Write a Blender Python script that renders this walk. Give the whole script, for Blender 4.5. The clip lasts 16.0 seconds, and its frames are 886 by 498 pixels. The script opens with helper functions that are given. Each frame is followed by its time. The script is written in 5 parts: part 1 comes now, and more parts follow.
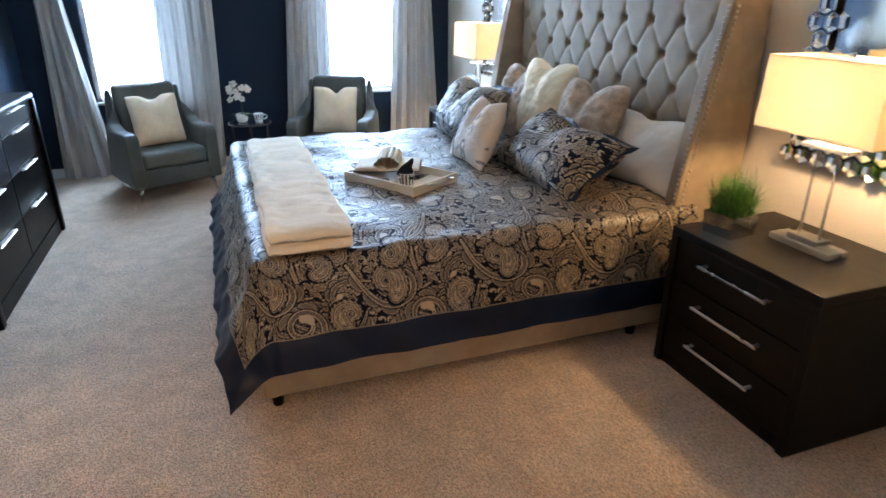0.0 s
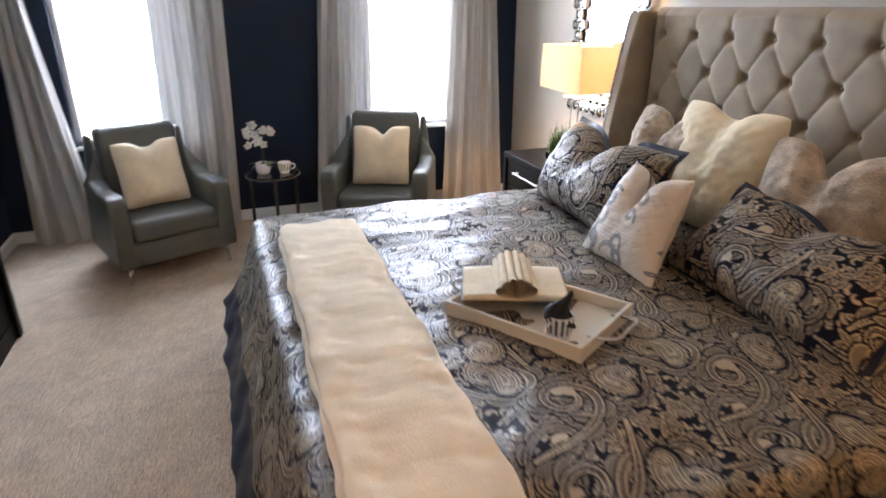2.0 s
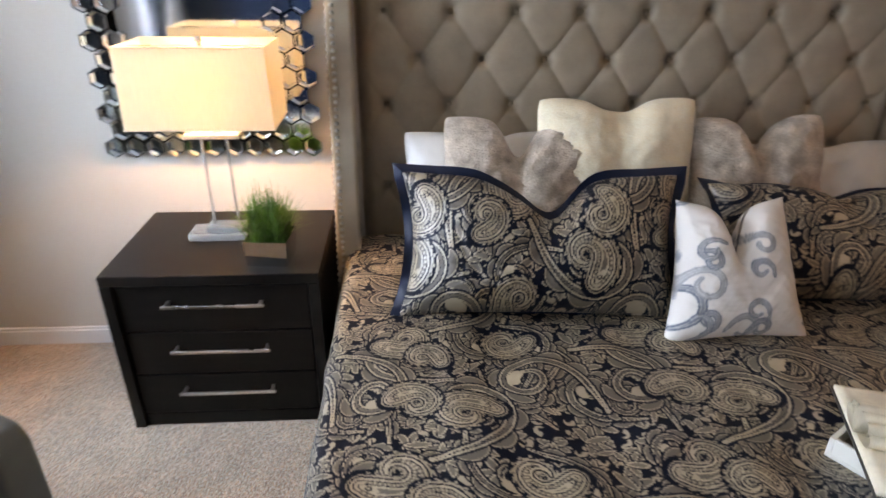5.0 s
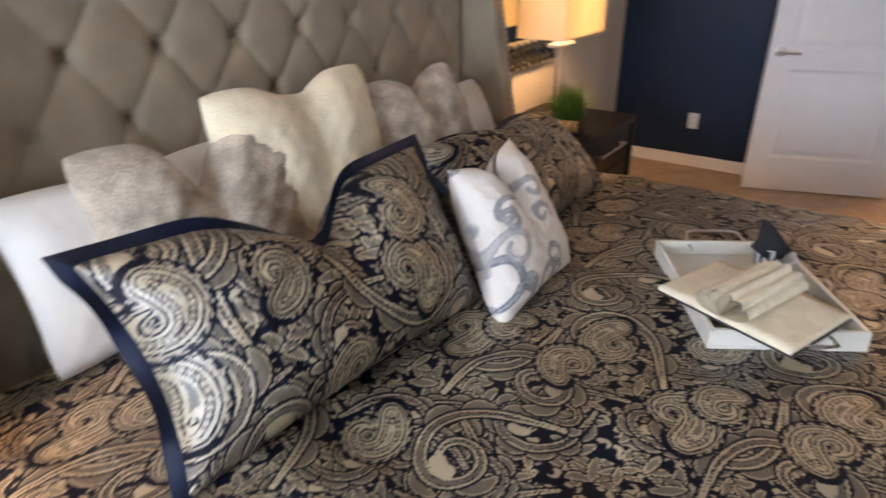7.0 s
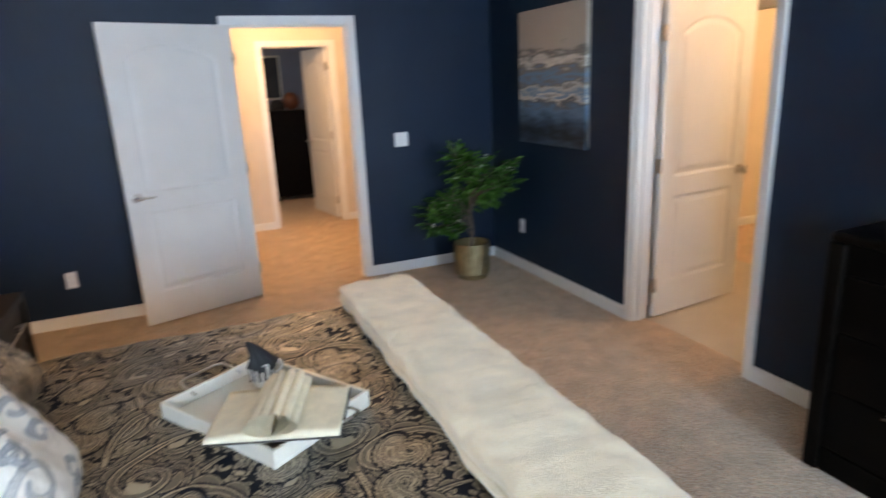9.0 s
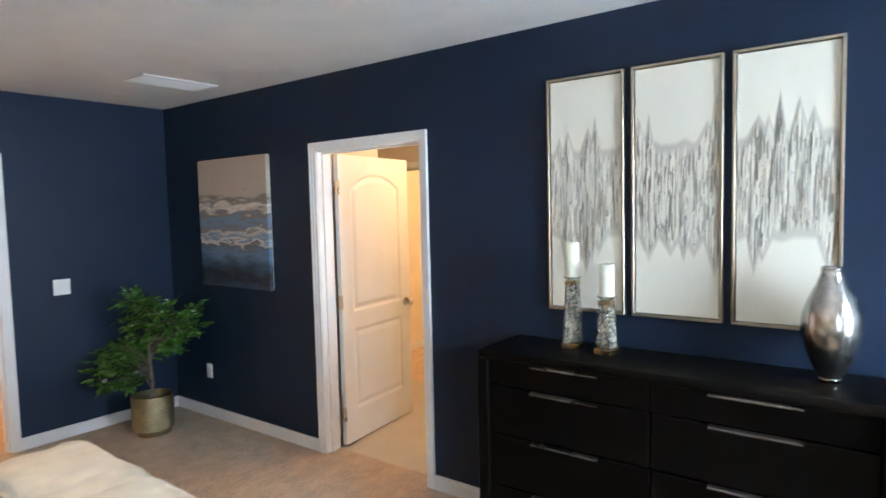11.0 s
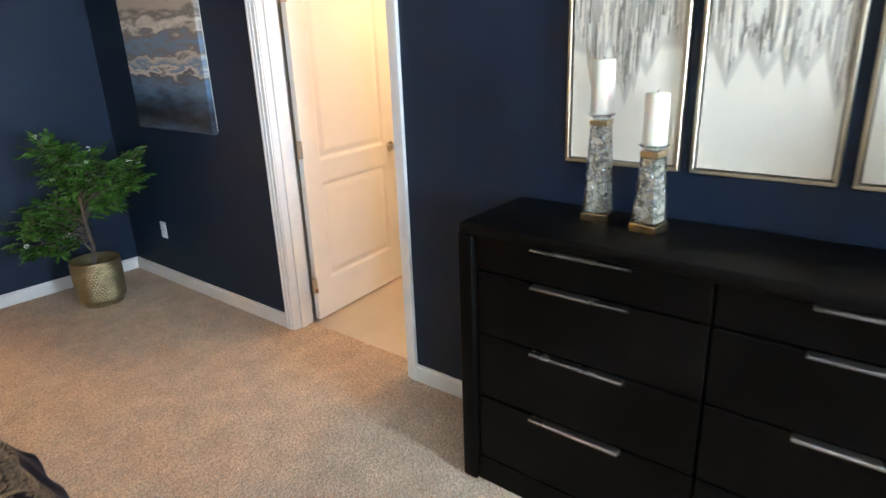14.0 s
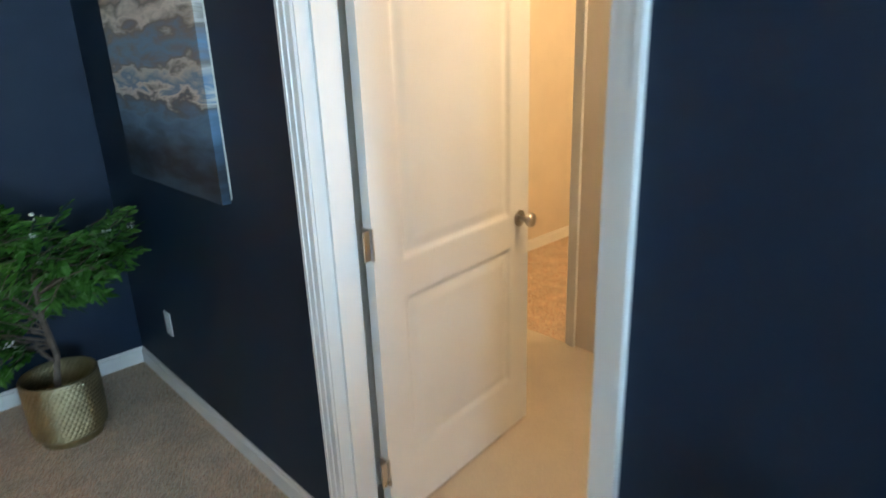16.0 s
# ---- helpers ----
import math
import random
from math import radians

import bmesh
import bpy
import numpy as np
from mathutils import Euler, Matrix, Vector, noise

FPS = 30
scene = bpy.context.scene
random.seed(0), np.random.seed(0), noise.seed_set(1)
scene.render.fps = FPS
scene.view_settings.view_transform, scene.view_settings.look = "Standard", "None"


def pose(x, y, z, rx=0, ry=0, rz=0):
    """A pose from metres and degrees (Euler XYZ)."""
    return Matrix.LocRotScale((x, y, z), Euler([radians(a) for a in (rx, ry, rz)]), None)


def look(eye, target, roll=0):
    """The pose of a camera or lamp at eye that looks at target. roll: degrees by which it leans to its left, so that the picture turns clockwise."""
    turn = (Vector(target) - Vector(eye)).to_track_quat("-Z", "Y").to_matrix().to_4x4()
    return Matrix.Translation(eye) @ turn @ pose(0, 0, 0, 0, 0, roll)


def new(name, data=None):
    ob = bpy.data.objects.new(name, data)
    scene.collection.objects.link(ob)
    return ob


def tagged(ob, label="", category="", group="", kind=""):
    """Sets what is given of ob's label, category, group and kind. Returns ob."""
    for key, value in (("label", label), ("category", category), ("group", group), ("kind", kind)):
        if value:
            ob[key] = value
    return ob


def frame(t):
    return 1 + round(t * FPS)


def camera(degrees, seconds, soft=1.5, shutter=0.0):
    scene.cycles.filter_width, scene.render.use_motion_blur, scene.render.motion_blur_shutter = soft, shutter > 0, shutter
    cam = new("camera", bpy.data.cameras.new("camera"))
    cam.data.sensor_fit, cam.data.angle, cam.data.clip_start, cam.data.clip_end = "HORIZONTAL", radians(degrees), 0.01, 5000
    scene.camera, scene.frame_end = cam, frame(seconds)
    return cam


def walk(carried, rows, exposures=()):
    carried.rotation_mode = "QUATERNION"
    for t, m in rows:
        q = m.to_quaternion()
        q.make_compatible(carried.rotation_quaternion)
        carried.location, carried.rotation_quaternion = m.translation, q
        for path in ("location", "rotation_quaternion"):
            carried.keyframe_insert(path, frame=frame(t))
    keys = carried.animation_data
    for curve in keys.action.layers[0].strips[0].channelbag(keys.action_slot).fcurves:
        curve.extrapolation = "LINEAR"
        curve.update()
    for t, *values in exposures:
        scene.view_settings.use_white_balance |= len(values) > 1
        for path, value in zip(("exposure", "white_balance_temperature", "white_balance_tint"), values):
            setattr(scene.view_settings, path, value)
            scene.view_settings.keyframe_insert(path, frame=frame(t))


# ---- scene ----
cam = camera(71.9, 16.0, shutter=0.5)
PATH = [
    (0, (0.664, 0.395, 1.594), (1.293, 2.134, 0.832), 0.1),
    (0.5, (0.692, 0.638, 1.617), (1.24, 2.39, 0.823), 0.2),
    (1, (0.744, 1.029, 1.584), (1.249, 2.804, 0.812), 0.4),
    (1.5, (0.776, 1.472, 1.607), (1.293, 3.25, 0.852), 0.2),
    (2, (0.644, 1.89, 1.63), (1.26, 3.642, 0.89), -0.2),
    (2.5, (0.529, 2.34, 1.643), (1.427, 3.99, 0.957), -0.8),
    (3, (0.483, 2.808, 1.647), (1.662, 4.288, 0.998), -1.4),
    (3.2, (0.454, 2.985, 1.618), (1.757, 4.361, 0.98), -1.4),
    (5.3, (0.659, 4.89, 1.702), (2.405, 4.5, 0.807), 1.1),
    (5.5, (0.762, 4.959, 1.654), (2.467, 4.4, 0.77), 1.1),
    (6, (1.017, 5.115, 1.549), (2.572, 4.211, 0.675), 1.0),
    (6.5, (1.242, 5.198, 1.512), (2.57, 3.989, 0.631), 0.4),
    (7, (1.375, 5.119, 1.53), (2.419, 3.659, 0.648), -0.9),
    (7.5, (1.481, 5.11, 1.543), (2.113, 3.421, 0.68), -2.2),
    (8, (1.556, 5.115, 1.574), (1.663, 3.282, 0.782), -3.0),
    (8.5, (1.602, 5.146, 1.6), (1.283, 3.285, 0.941), -2.6),
    (9, (1.681, 5.201, 1.603), (0.919, 3.431, 1.069), -2.6),
    (9.5, (1.73, 5.272, 1.648), (0.631, 3.659, 1.209), -2.8),
    (10, (1.832, 5.317, 1.686), (0.487, 3.872, 1.362), -2.5),
    (10.2, (1.831, 5.331, 1.678), (0.42, 3.939, 1.408), -2.3),
    (12.3, (1.681, 5.345, 1.623), (-0.035, 4.322, 1.534), -2.4),
    (12.5, (1.628, 5.318, 1.595), (-0.076, 4.29, 1.398), -2.4),
    (13, (1.485, 5.262, 1.564), (-0.153, 4.188, 1.158), -2.6),
    (13.5, (1.254, 5.128, 1.538), (-0.287, 3.984, 0.977), -2.5),
    (14, (0.98, 4.933, 1.554), (-0.479, 3.728, 0.908), -2.2),
    (14.5, (0.679, 4.732, 1.566), (-0.722, 3.48, 0.88), -2.2),
    (15, (0.413, 4.417, 1.568), (-0.928, 3.105, 0.875), -1.8),
    (15.5, (0.167, 4.002, 1.585), (-1.127, 2.641, 0.896), -1.9),
    (16, (-0.097, 3.619, 1.561), (-1.395, 2.236, 0.929), -2.1),
]
EXPOSURES = [(0.0, 0.34, 7150, 17), (1.0, 0.40, 9100, 27), (1.5, 0.35, 9500, 29), (2.0, 0.16, 9900, 31), (3.0, -0.18, 10400, 33), (5.5, -0.22, 8200, 27), (6.0, -0.26, 7250, 18), (7.0, -0.18, 9800, 31), (7.5, -0.18, 9800, 29),
             (8.0, -0.2, 9200, 25), (8.5, -0.08, 8800, 22), (9.0, 0.02, 8800, 21), (9.5, 0.25, 8850, 20), (10.0, 0.28, 8900, 18), (12.5, 0.36, 9700, 26), (13.5, 0.46, 9500, 23), (14.5, 0.70, 9300, 18), (15.5, 0.60, 8300, 10), (16.0, 0.20, 7800, 7)]
walk(cam, [(t, look(eye, target, roll)) for t, eye, target, roll in PATH], EXPOSURES)


# ---- light ----
world = bpy.data.worlds.new("sky")
scene.world = world
world.use_nodes = True
wn = world.node_tree.nodes
sky = wn.new("ShaderNodeTexSky")
sky.sky_type, sky.sun_disc = "NISHITA", False
sky.sun_elevation, sky.sun_rotation = radians(48), radians(150)
wn["Background"].inputs[1].default_value = 0.15
world.node_tree.links.new(sky.outputs[0], wn["Background"].inputs[0])


def lamp(name, kind, m, watts, colour, **more):
    data = bpy.data.lights.new(name, kind)
    data.energy, data.color = watts, colour
    if kind == "AREA":
        data.shape, data.size, data.size_y = "RECTANGLE", more["size"], more["size_y"]
        data.spread = radians(more.get("spread", 180))
    elif kind == "SUN":
        data.angle = radians(more["angle"])
    else:
        data.shadow_soft_size = more.get("radius", 0.05)
    ob = new(name, data)
    ob.matrix_world = m
    return ob


DAY, WARM = (0.335, 0.618, 1.0), (1.0, 0.71, 0.39)
lamp("sun", "SUN", look((6, -12, 14), (0, 3, 0)), 3.0, (1.0, 0.95, 0.88), angle=0.5)
for wx in (0.05, 2.07):
    lamp("window_daylight", "AREA", look((wx, 7.09, 1.43), (wx, 0, 0.40)), 110, DAY, size=0.88, size_y=1.46, spread=140)
for ly in (2.03, 5.42):
    lamp("lamp_bulb", "POINT", pose(2.80, ly, 1.26), 34, WARM, radius=0.045)
lamp("hall_light", "POINT", pose(0.6, -0.9, 2.3), 66, (1.0, 0.72, 0.45), radius=0.12)
# added fill lamp, the next room is built without a window
lamp("next_room_fill", "POINT", pose(1.6, -4.2, 2.0), 12, (0.9, 0.95, 1.0), radius=0.3)
lamp("bath_light", "POINT", pose(-2.1, 3.0, 2.3), 34, (1.0, 0.78, 0.55), radius=0.12)
lamp("closet_light", "POINT", pose(-3.6, 2.3, 2.3), 62, (1.0, 0.74, 0.46), radius=0.12)


# ---- materials ----
def material(name, colour, rough=0.6, metal=0.0, vary=0.12, scale=4.0, grain=0.05, grain_scale=200.0, bump=0.15, stretch=(1, 1, 1), spec=0.5, coat=0.0, sheen=0.0, second=None, relief=0.004, punch=0.5):
    """A surface with broad stains and fine grain, both with relief."""
    m = bpy.data.materials.new(name)
    m.use_nodes = True
    n, l = m.node_tree.nodes, m.node_tree.links
    b = n["Principled BSDF"]
    tc = n.new("ShaderNodeTexCoord")
    mp = n.new("ShaderNodeMapping")
    mp.inputs["Scale"].default_value = stretch
    l.new(tc.outputs["Object"], mp.inputs[0])
    big, fine = n.new("ShaderNodeTexNoise"), n.new("ShaderNodeTexNoise")
    big.inputs["Scale"].default_value, fine.inputs["Scale"].default_value = scale, grain_scale
    big.inputs["Detail"].default_value, fine.inputs["Detail"].default_value = 5, 3
    for t in (big, fine):
        l.new(mp.outputs[0], t.inputs["Vector"])
    c2 = second or tuple(c * (1 - 2.2 * vary) for c in colour)
    ramp = n.new("ShaderNodeMix")
    ramp.data_type = "RGBA"
    ramp.inputs["A"].default_value, ramp.inputs["B"].default_value = (*c2, 1), (*(min(1, c * (1 + 0.5 * vary)) for c in colour), 1)
    curve = n.new("ShaderNodeMapRange")
    curve.inputs["From Min"].default_value, curve.inputs["From Max"].default_value = 0.3, 0.7
    l.new(big.outputs["Fac"], curve.inputs[0])
    l.new(curve.outputs[0], ramp.inputs["Factor"])
    dots = n.new("ShaderNodeMix")
    dots.data_type, dots.blend_type = "RGBA", "OVERLAY"
    dots.inputs["Factor"].default_value = grain * 4
    l.new(ramp.outputs["Result"], dots.inputs["A"])
    sharp = n.new("ShaderNodeMapRange")
    sharp.inputs["From Min"].default_value, sharp.inputs["From Max"].default_value = 0.5 - punch, 0.5 + punch
    l.new(fine.outputs["Fac"], sharp.inputs[0])
    l.new(sharp.outputs[0], dots.inputs["B"])
    l.new(dots.outputs["Result"], b.inputs["Base Color"])
    rr = n.new("ShaderNodeMapRange")
    rr.inputs["To Min"].default_value, rr.inputs["To Max"].default_value = max(0.02, rough - 0.08), min(1, rough + 0.08)
    l.new(big.outputs["Fac"], rr.inputs[0])
    l.new(rr.outputs[0], b.inputs["Roughness"])
    b.inputs["Metallic"].default_value = metal
    b.inputs["Specular IOR Level"].default_value = spec
    b.inputs["Coat Weight"].default_value = coat
    b.inputs["Sheen Weight"].default_value = sheen
    bp = n.new("ShaderNodeBump")
    bp.inputs["Strength"].default_value, bp.inputs["Distance"].default_value = bump, relief
    l.new(fine.outputs["Fac"], bp.inputs["Height"])
    l.new(bp.outputs[0], b.inputs["Normal"])
    return m


navy = material("navy wall paint", (0.0044, 0.0184, 0.0415), 0.5, spec=0.28, vary=0.06, scale=1.5, grain=0.03, grain_scale=320, bump=0.25)
cream_wall = material("warm cream wall paint", (0.62, 0.57, 0.49), 0.7, vary=0.03, scale=1.5, grain=0.03, grain_scale=320, bump=0.25)
ceiling_white = material("white stippled ceiling", (0.78, 0.76, 0.72), 0.9, vary=0.03, grain=0.08, grain_scale=160, bump=0.5)
trim_white = material("white semi-gloss trim", (0.80, 0.79, 0.76), 0.35, vary=0.02, grain=0.01, bump=0.05)
carpet_mat = material("beige cut pile carpet", (0.85, 0.625, 0.455), 0.95, vary=0.17, scale=70.0, grain=0.15, grain_scale=170, bump=1.0, relief=0.016, punch=0.12)
# broad trodden patches in the pile
n, l = carpet_mat.node_tree.nodes, carpet_mat.node_tree.links
patch, span, mul = n.new("ShaderNodeTexNoise"), n.new("ShaderNodeMapRange"), n.new("ShaderNodeMix")
patch.inputs["Scale"].default_value, patch.inputs["Detail"].default_value, patch.inputs["Roughness"].default_value = 7.0, 10, 0.76
span.inputs["From Min"].default_value, span.inputs["From Max"].default_value = 0.35, 0.65
span.inputs["To Min"].default_value, span.inputs["To Max"].default_value = 0.76, 1.08
mul.data_type, mul.blend_type = "RGBA", "MULTIPLY"
mul.inputs["Factor"].default_value = 1.0
pile = n["Principled BSDF"].inputs["Base Color"].links[0].from_socket
l.new(n["Texture Coordinate"].outputs["Object"], patch.inputs["Vector"])
l.new(patch.outputs["Fac"], span.inputs[0])
l.new(pile, mul.inputs["A"])
l.new(span.outputs[0], mul.inputs["B"])
l.new(mul.outputs["Result"], n["Principled BSDF"].inputs["Base Color"])
tile_mat = material("beige vinyl floor", (0.55, 0.47, 0.38), 0.45, vary=0.06, scale=3.0)
espresso = material("black-brown stained wood", (0.0042, 0.0032, 0.0027), 0.34, spec=0.07, vary=0.18, scale=3.0, grain=0.12, grain_scale=60, stretch=(6, 1, 6), bump=0.12)
steel = material("brushed nickel", (0.62, 0.58, 0.53), 0.28, 1.0, vary=0.05, grain=0.05, bump=0.05)
glass_mat = bpy.data.materials.new("clear glass")
glass_mat.use_nodes = True
gb = glass_mat.node_tree.nodes["Principled BSDF"]
gb.inputs["Transmission Weight"].default_value, gb.inputs["Roughness"].default_value, gb.inputs["IOR"].default_value = 1.0, 0.02, 1.45
mirror_mat = material("mirror glass", (0.86, 0.88, 0.88), 0.03, 1.0, vary=0.01, grain=0.0, bump=0.0)


# ---- mesh helpers ----
def mesh_object(name, bm, mat, parent=None, smooth=False):
    me = bpy.data.meshes.new(name)
    bm.to_mesh(me)
    bm.free()
    me.materials.append(mat)
    if smooth:
        me.polygons.foreach_set("use_smooth", [True] * len(me.polygons))
    ob = new(name, me)
    if parent is not None:
        ob.parent = parent
    return ob


def part(name, bm, mat, parent, label="", smooth=False):
    ob = mesh_object(name, bm, mat, parent, smooth)
    return tagged(ob, label) if label else ob


def thing(name, m, label, category, group="", kind=""):
    ob = new(name)
    ob.matrix_world = m
    return tagged(ob, label, category, group, kind)


def box(x0, y0, z0, x1, y1, z1, bevel=0.0, seg=2, bm=None, m=None):
    bm = bm or bmesh.new()
    old = set(bm.verts)
    g = bmesh.ops.create_cube(bm, size=1)
    for v in g["verts"]:
        v.co = Vector(((x0 + x1) / 2 + v.co.x * (x1 - x0), (y0 + y1) / 2 + v.co.y * (y1 - y0), (z0 + z1) / 2 + v.co.z * (z1 - z0)))
    if bevel:
        edges = list({e for v in g["verts"] for e in v.link_edges})
        bmesh.ops.bevel(bm, geom=edges, offset=bevel, segments=seg, profile=0.5, affect="EDGES")
    if m is not None:
        for v in bm.verts:
            if v not in old:
                v.co = m @ v.co
    return bm


def cyl(r0, r1, z0, z1, seg=24, bevel=0.0, bm=None, m=None):
    bm = bm or bmesh.new()
    old = set(bm.verts)
    bmesh.ops.create_cone(bm, cap_ends=True, segments=seg, radius1=r0, radius2=r1, depth=z1 - z0, matrix=Matrix.Translation((0, 0, (z0 + z1) / 2)))
    if bevel:
        caps = [f for f in bm.faces if len(f.verts) == seg and not (set(f.verts) & old)]
        bmesh.ops.bevel(bm, geom=list({e for f in caps for e in f.edges}), offset=bevel, segments=2, profile=0.5, affect="EDGES")
    if m is not None:
        for v in bm.verts:
            if v not in old:
                v.co = m @ v.co
    return bm


def lathe(profile, seg=32, bm=None):
    """A turned body from (radius, height) pairs."""
    bm = bm or bmesh.new()
    rings = [[bm.verts.new((r * math.cos(2 * math.pi * k / seg), r * math.sin(2 * math.pi * k / seg), z)) for k in range(seg)] for r, z in profile]
    for a, b in zip(rings, rings[1:]):
        for k in range(seg):
            bm.faces.new((a[k], a[(k + 1) % seg], b[(k + 1) % seg], b[k]))
    bm.faces.new(rings[0][::-1])
    bm.faces.new(rings[-1])
    return bm


def tube(points, r, seg=8, bm=None):
    """A round rod along points; r may be a list."""
    bm = bm or bmesh.new()
    pts = [Vector(p) for p in points]
    rs = r if isinstance(r, (list, tuple)) else [r] * len(pts)
    rings = []
    for i, p in enumerate(pts):
        d = (pts[min(i + 1, len(pts) - 1)] - pts[max(i - 1, 0)]).normalized()
        a = d.orthogonal().normalized() if i == 0 else (a - d * a.dot(d)).normalized()
        b = d.cross(a)
        rings.append([bm.verts.new(p + rs[i] * (math.cos(2 * math.pi * k / seg) * a + math.sin(2 * math.pi * k / seg) * b)) for k in range(seg)])
    for a2, b2 in zip(rings, rings[1:]):
        for k in range(seg):
            bm.faces.new((a2[k], a2[(k + 1) % seg], b2[(k + 1) % seg], b2[k]))
    bm.faces.new(rings[0][::-1])
    bm.faces.new(rings[-1])
    return bm


def structure(name, bm, mat, label="", parent=None):
    ob = mesh_object(name, bm, mat, parent)
    return tagged(ob, label, kind="structure")


# ---- the room ----
WX, EX, SY, NY, CZ = -0.94, 3.08, 0.335, 6.92, 2.54
T = 0.12
D1 = (0.315, 1.19)
D2 = (2.225, 3.10)
DH = 2.045
WIN = ((-0.40, 0.50), (1.62, 2.52))
WZ = (0.675, 2.20)

floor = structure("floor", box(WX - T, SY - T, -0.1, EX + T, NY + T, 0.0), carpet_mat, "beige cut-pile carpet, slightly trodden")
ceiling = structure("ceiling", box(WX - T, SY - T, CZ, EX + T, NY + T, CZ + 0.1), ceiling_white, "white stippled ceiling")


def wall_with_holes(name, axis, at, out, a0, a1, z1, holes, mat, label):
    """A wall along x or y, from at to at + out, with rectangular holes (a0, a1, z0, z1)."""
    bm = bmesh.new()
    cuts = sorted({a0, a1, *(h[0] for h in holes), *(h[1] for h in holes)})
    for c0, c1 in zip(cuts, cuts[1:]):
        spans, z = [], 0.0
        for h in sorted(holes, key=lambda q: q[2]):
            if h[0] <= c0 and c1 <= h[1]:
                if h[2] > z:
                    spans.append((z, h[2]))
                z = h[3]
        spans.append((z, z1))
        for s0, s1 in spans:
            lo, hi = sorted((at, at + out))
            if axis == "x":
                box(c0, lo, s0, c1, hi, s1, bm=bm)
            else:
                box(lo, c0, s0, hi, c1, s1, bm=bm)
    bmesh.ops.remove_doubles(bm, verts=bm.verts, dist=0.0005)
    return structure(name, bm, mat, label)


wall_south = wall_with_holes("wall_south", "x", SY, -T, WX - T, EX + T, CZ, [(D1[0] - 0.02, D1[1] + 0.02, 0, DH + 0.02)], navy, "navy painted wall with a doorway")
wall_west = wall_with_holes("wall_west", "y", WX, -T, SY, NY, CZ, [(D2[0] - 0.02, D2[1] + 0.02, 0, DH + 0.02)], navy, "navy painted wall with a doorway")
wall_north = wall_with_holes("wall_north", "x", NY, T, WX - T, EX + T, CZ, [(a, b, WZ[0], WZ[1]) for a, b in WIN], navy, "navy painted wall with two windows")
wall_east = wall_with_holes("wall_east", "y", EX, T, SY, NY, CZ, [], cream_wall, "warm cream painted wall")


# ---- skirting, doors, windows ----
def skirting(x0, y0, x1, y1, inward):
    """A moulded baseboard along a wall, standing into the room."""
    bm = bmesh.new()
    ix, iy = inward
    d = 0.014
    lo = (min(x0, x1, x0 + ix * d), min(y0, y1, y0 + iy * d))
    hi = (max(x0, x1, x0 + ix * d), max(y0, y1, y0 + iy * d))
    box(lo[0], lo[1], 0.0, hi[0], hi[1], 0.072, bm=bm)
    d2 = 0.008
    lo = (min(x0, x1, x0 + ix * d2), min(y0, y1, y0 + iy * d2))
    hi = (max(x0, x1, x0 + ix * d2), max(y0, y1, y0 + iy * d2))
    box(lo[0], lo[1], 0.072, hi[0], hi[1], 0.086, bm=bm)
    return structure("baseboard", bm, trim_white, "white painted baseboard")


CW = 0.062
skirting(WX, SY, D1[0] - CW, SY, (0, 1))
skirting(D1[1] + CW, SY, EX, SY, (0, 1))
skirting(WX, SY + 0.014, WX, D2[0] - CW, (1, 0))
skirting(WX, D2[1] + CW, WX, NY, (1, 0))
skirting(WX, NY, EX, NY, (0, -1))
skirting(EX, SY + 0.014, EX, NY - 0.014, (-1, 0))


def casing(name, m, w, h):
    """Door trim: lining, stops and stepped casing on the room side. Local x along the wall, y into the room."""
    bm = bmesh.new()
    for x0, x1 in ((-0.02, 0.0), (w, w + 0.02)):
        box(x0, -T - 0.001, 0, x1, 0.001, h, bm=bm)
    box(-0.02, -T - 0.001, h, w + 0.02, 0.001, h + 0.02, bm=bm)
    for x0, x1 in ((0.0, 0.012), (w - 0.012, w)):
        box(x0, -0.075, 0, x1, -0.04, h, bm=bm)
    box(0.012, -0.075, h - 0.012, w - 0.012, -0.04, h, bm=bm)
    for side in (1, -1):
        for k, (o0, o1, d) in enumerate(((0.005, 0.028, 0.010), (0.028, 0.050, 0.015), (0.050, CW, 0.019))):
            y0, y1 = sorted(((0.0, d) if side > 0 else (-T, -T - d)))
            box(-o1, y0, 0, -o0, y1, h + o1, bm=bm)
            box(w + o0, y0, 0, w + o1, y1, h + o1, bm=bm)
            box(-o0, y0, h + o0, w + o0, y1, h + o1, bm=bm)
    ob = structure(name, bm, trim_white, "white painted door casing")
    ob.matrix_world = m
    return ob


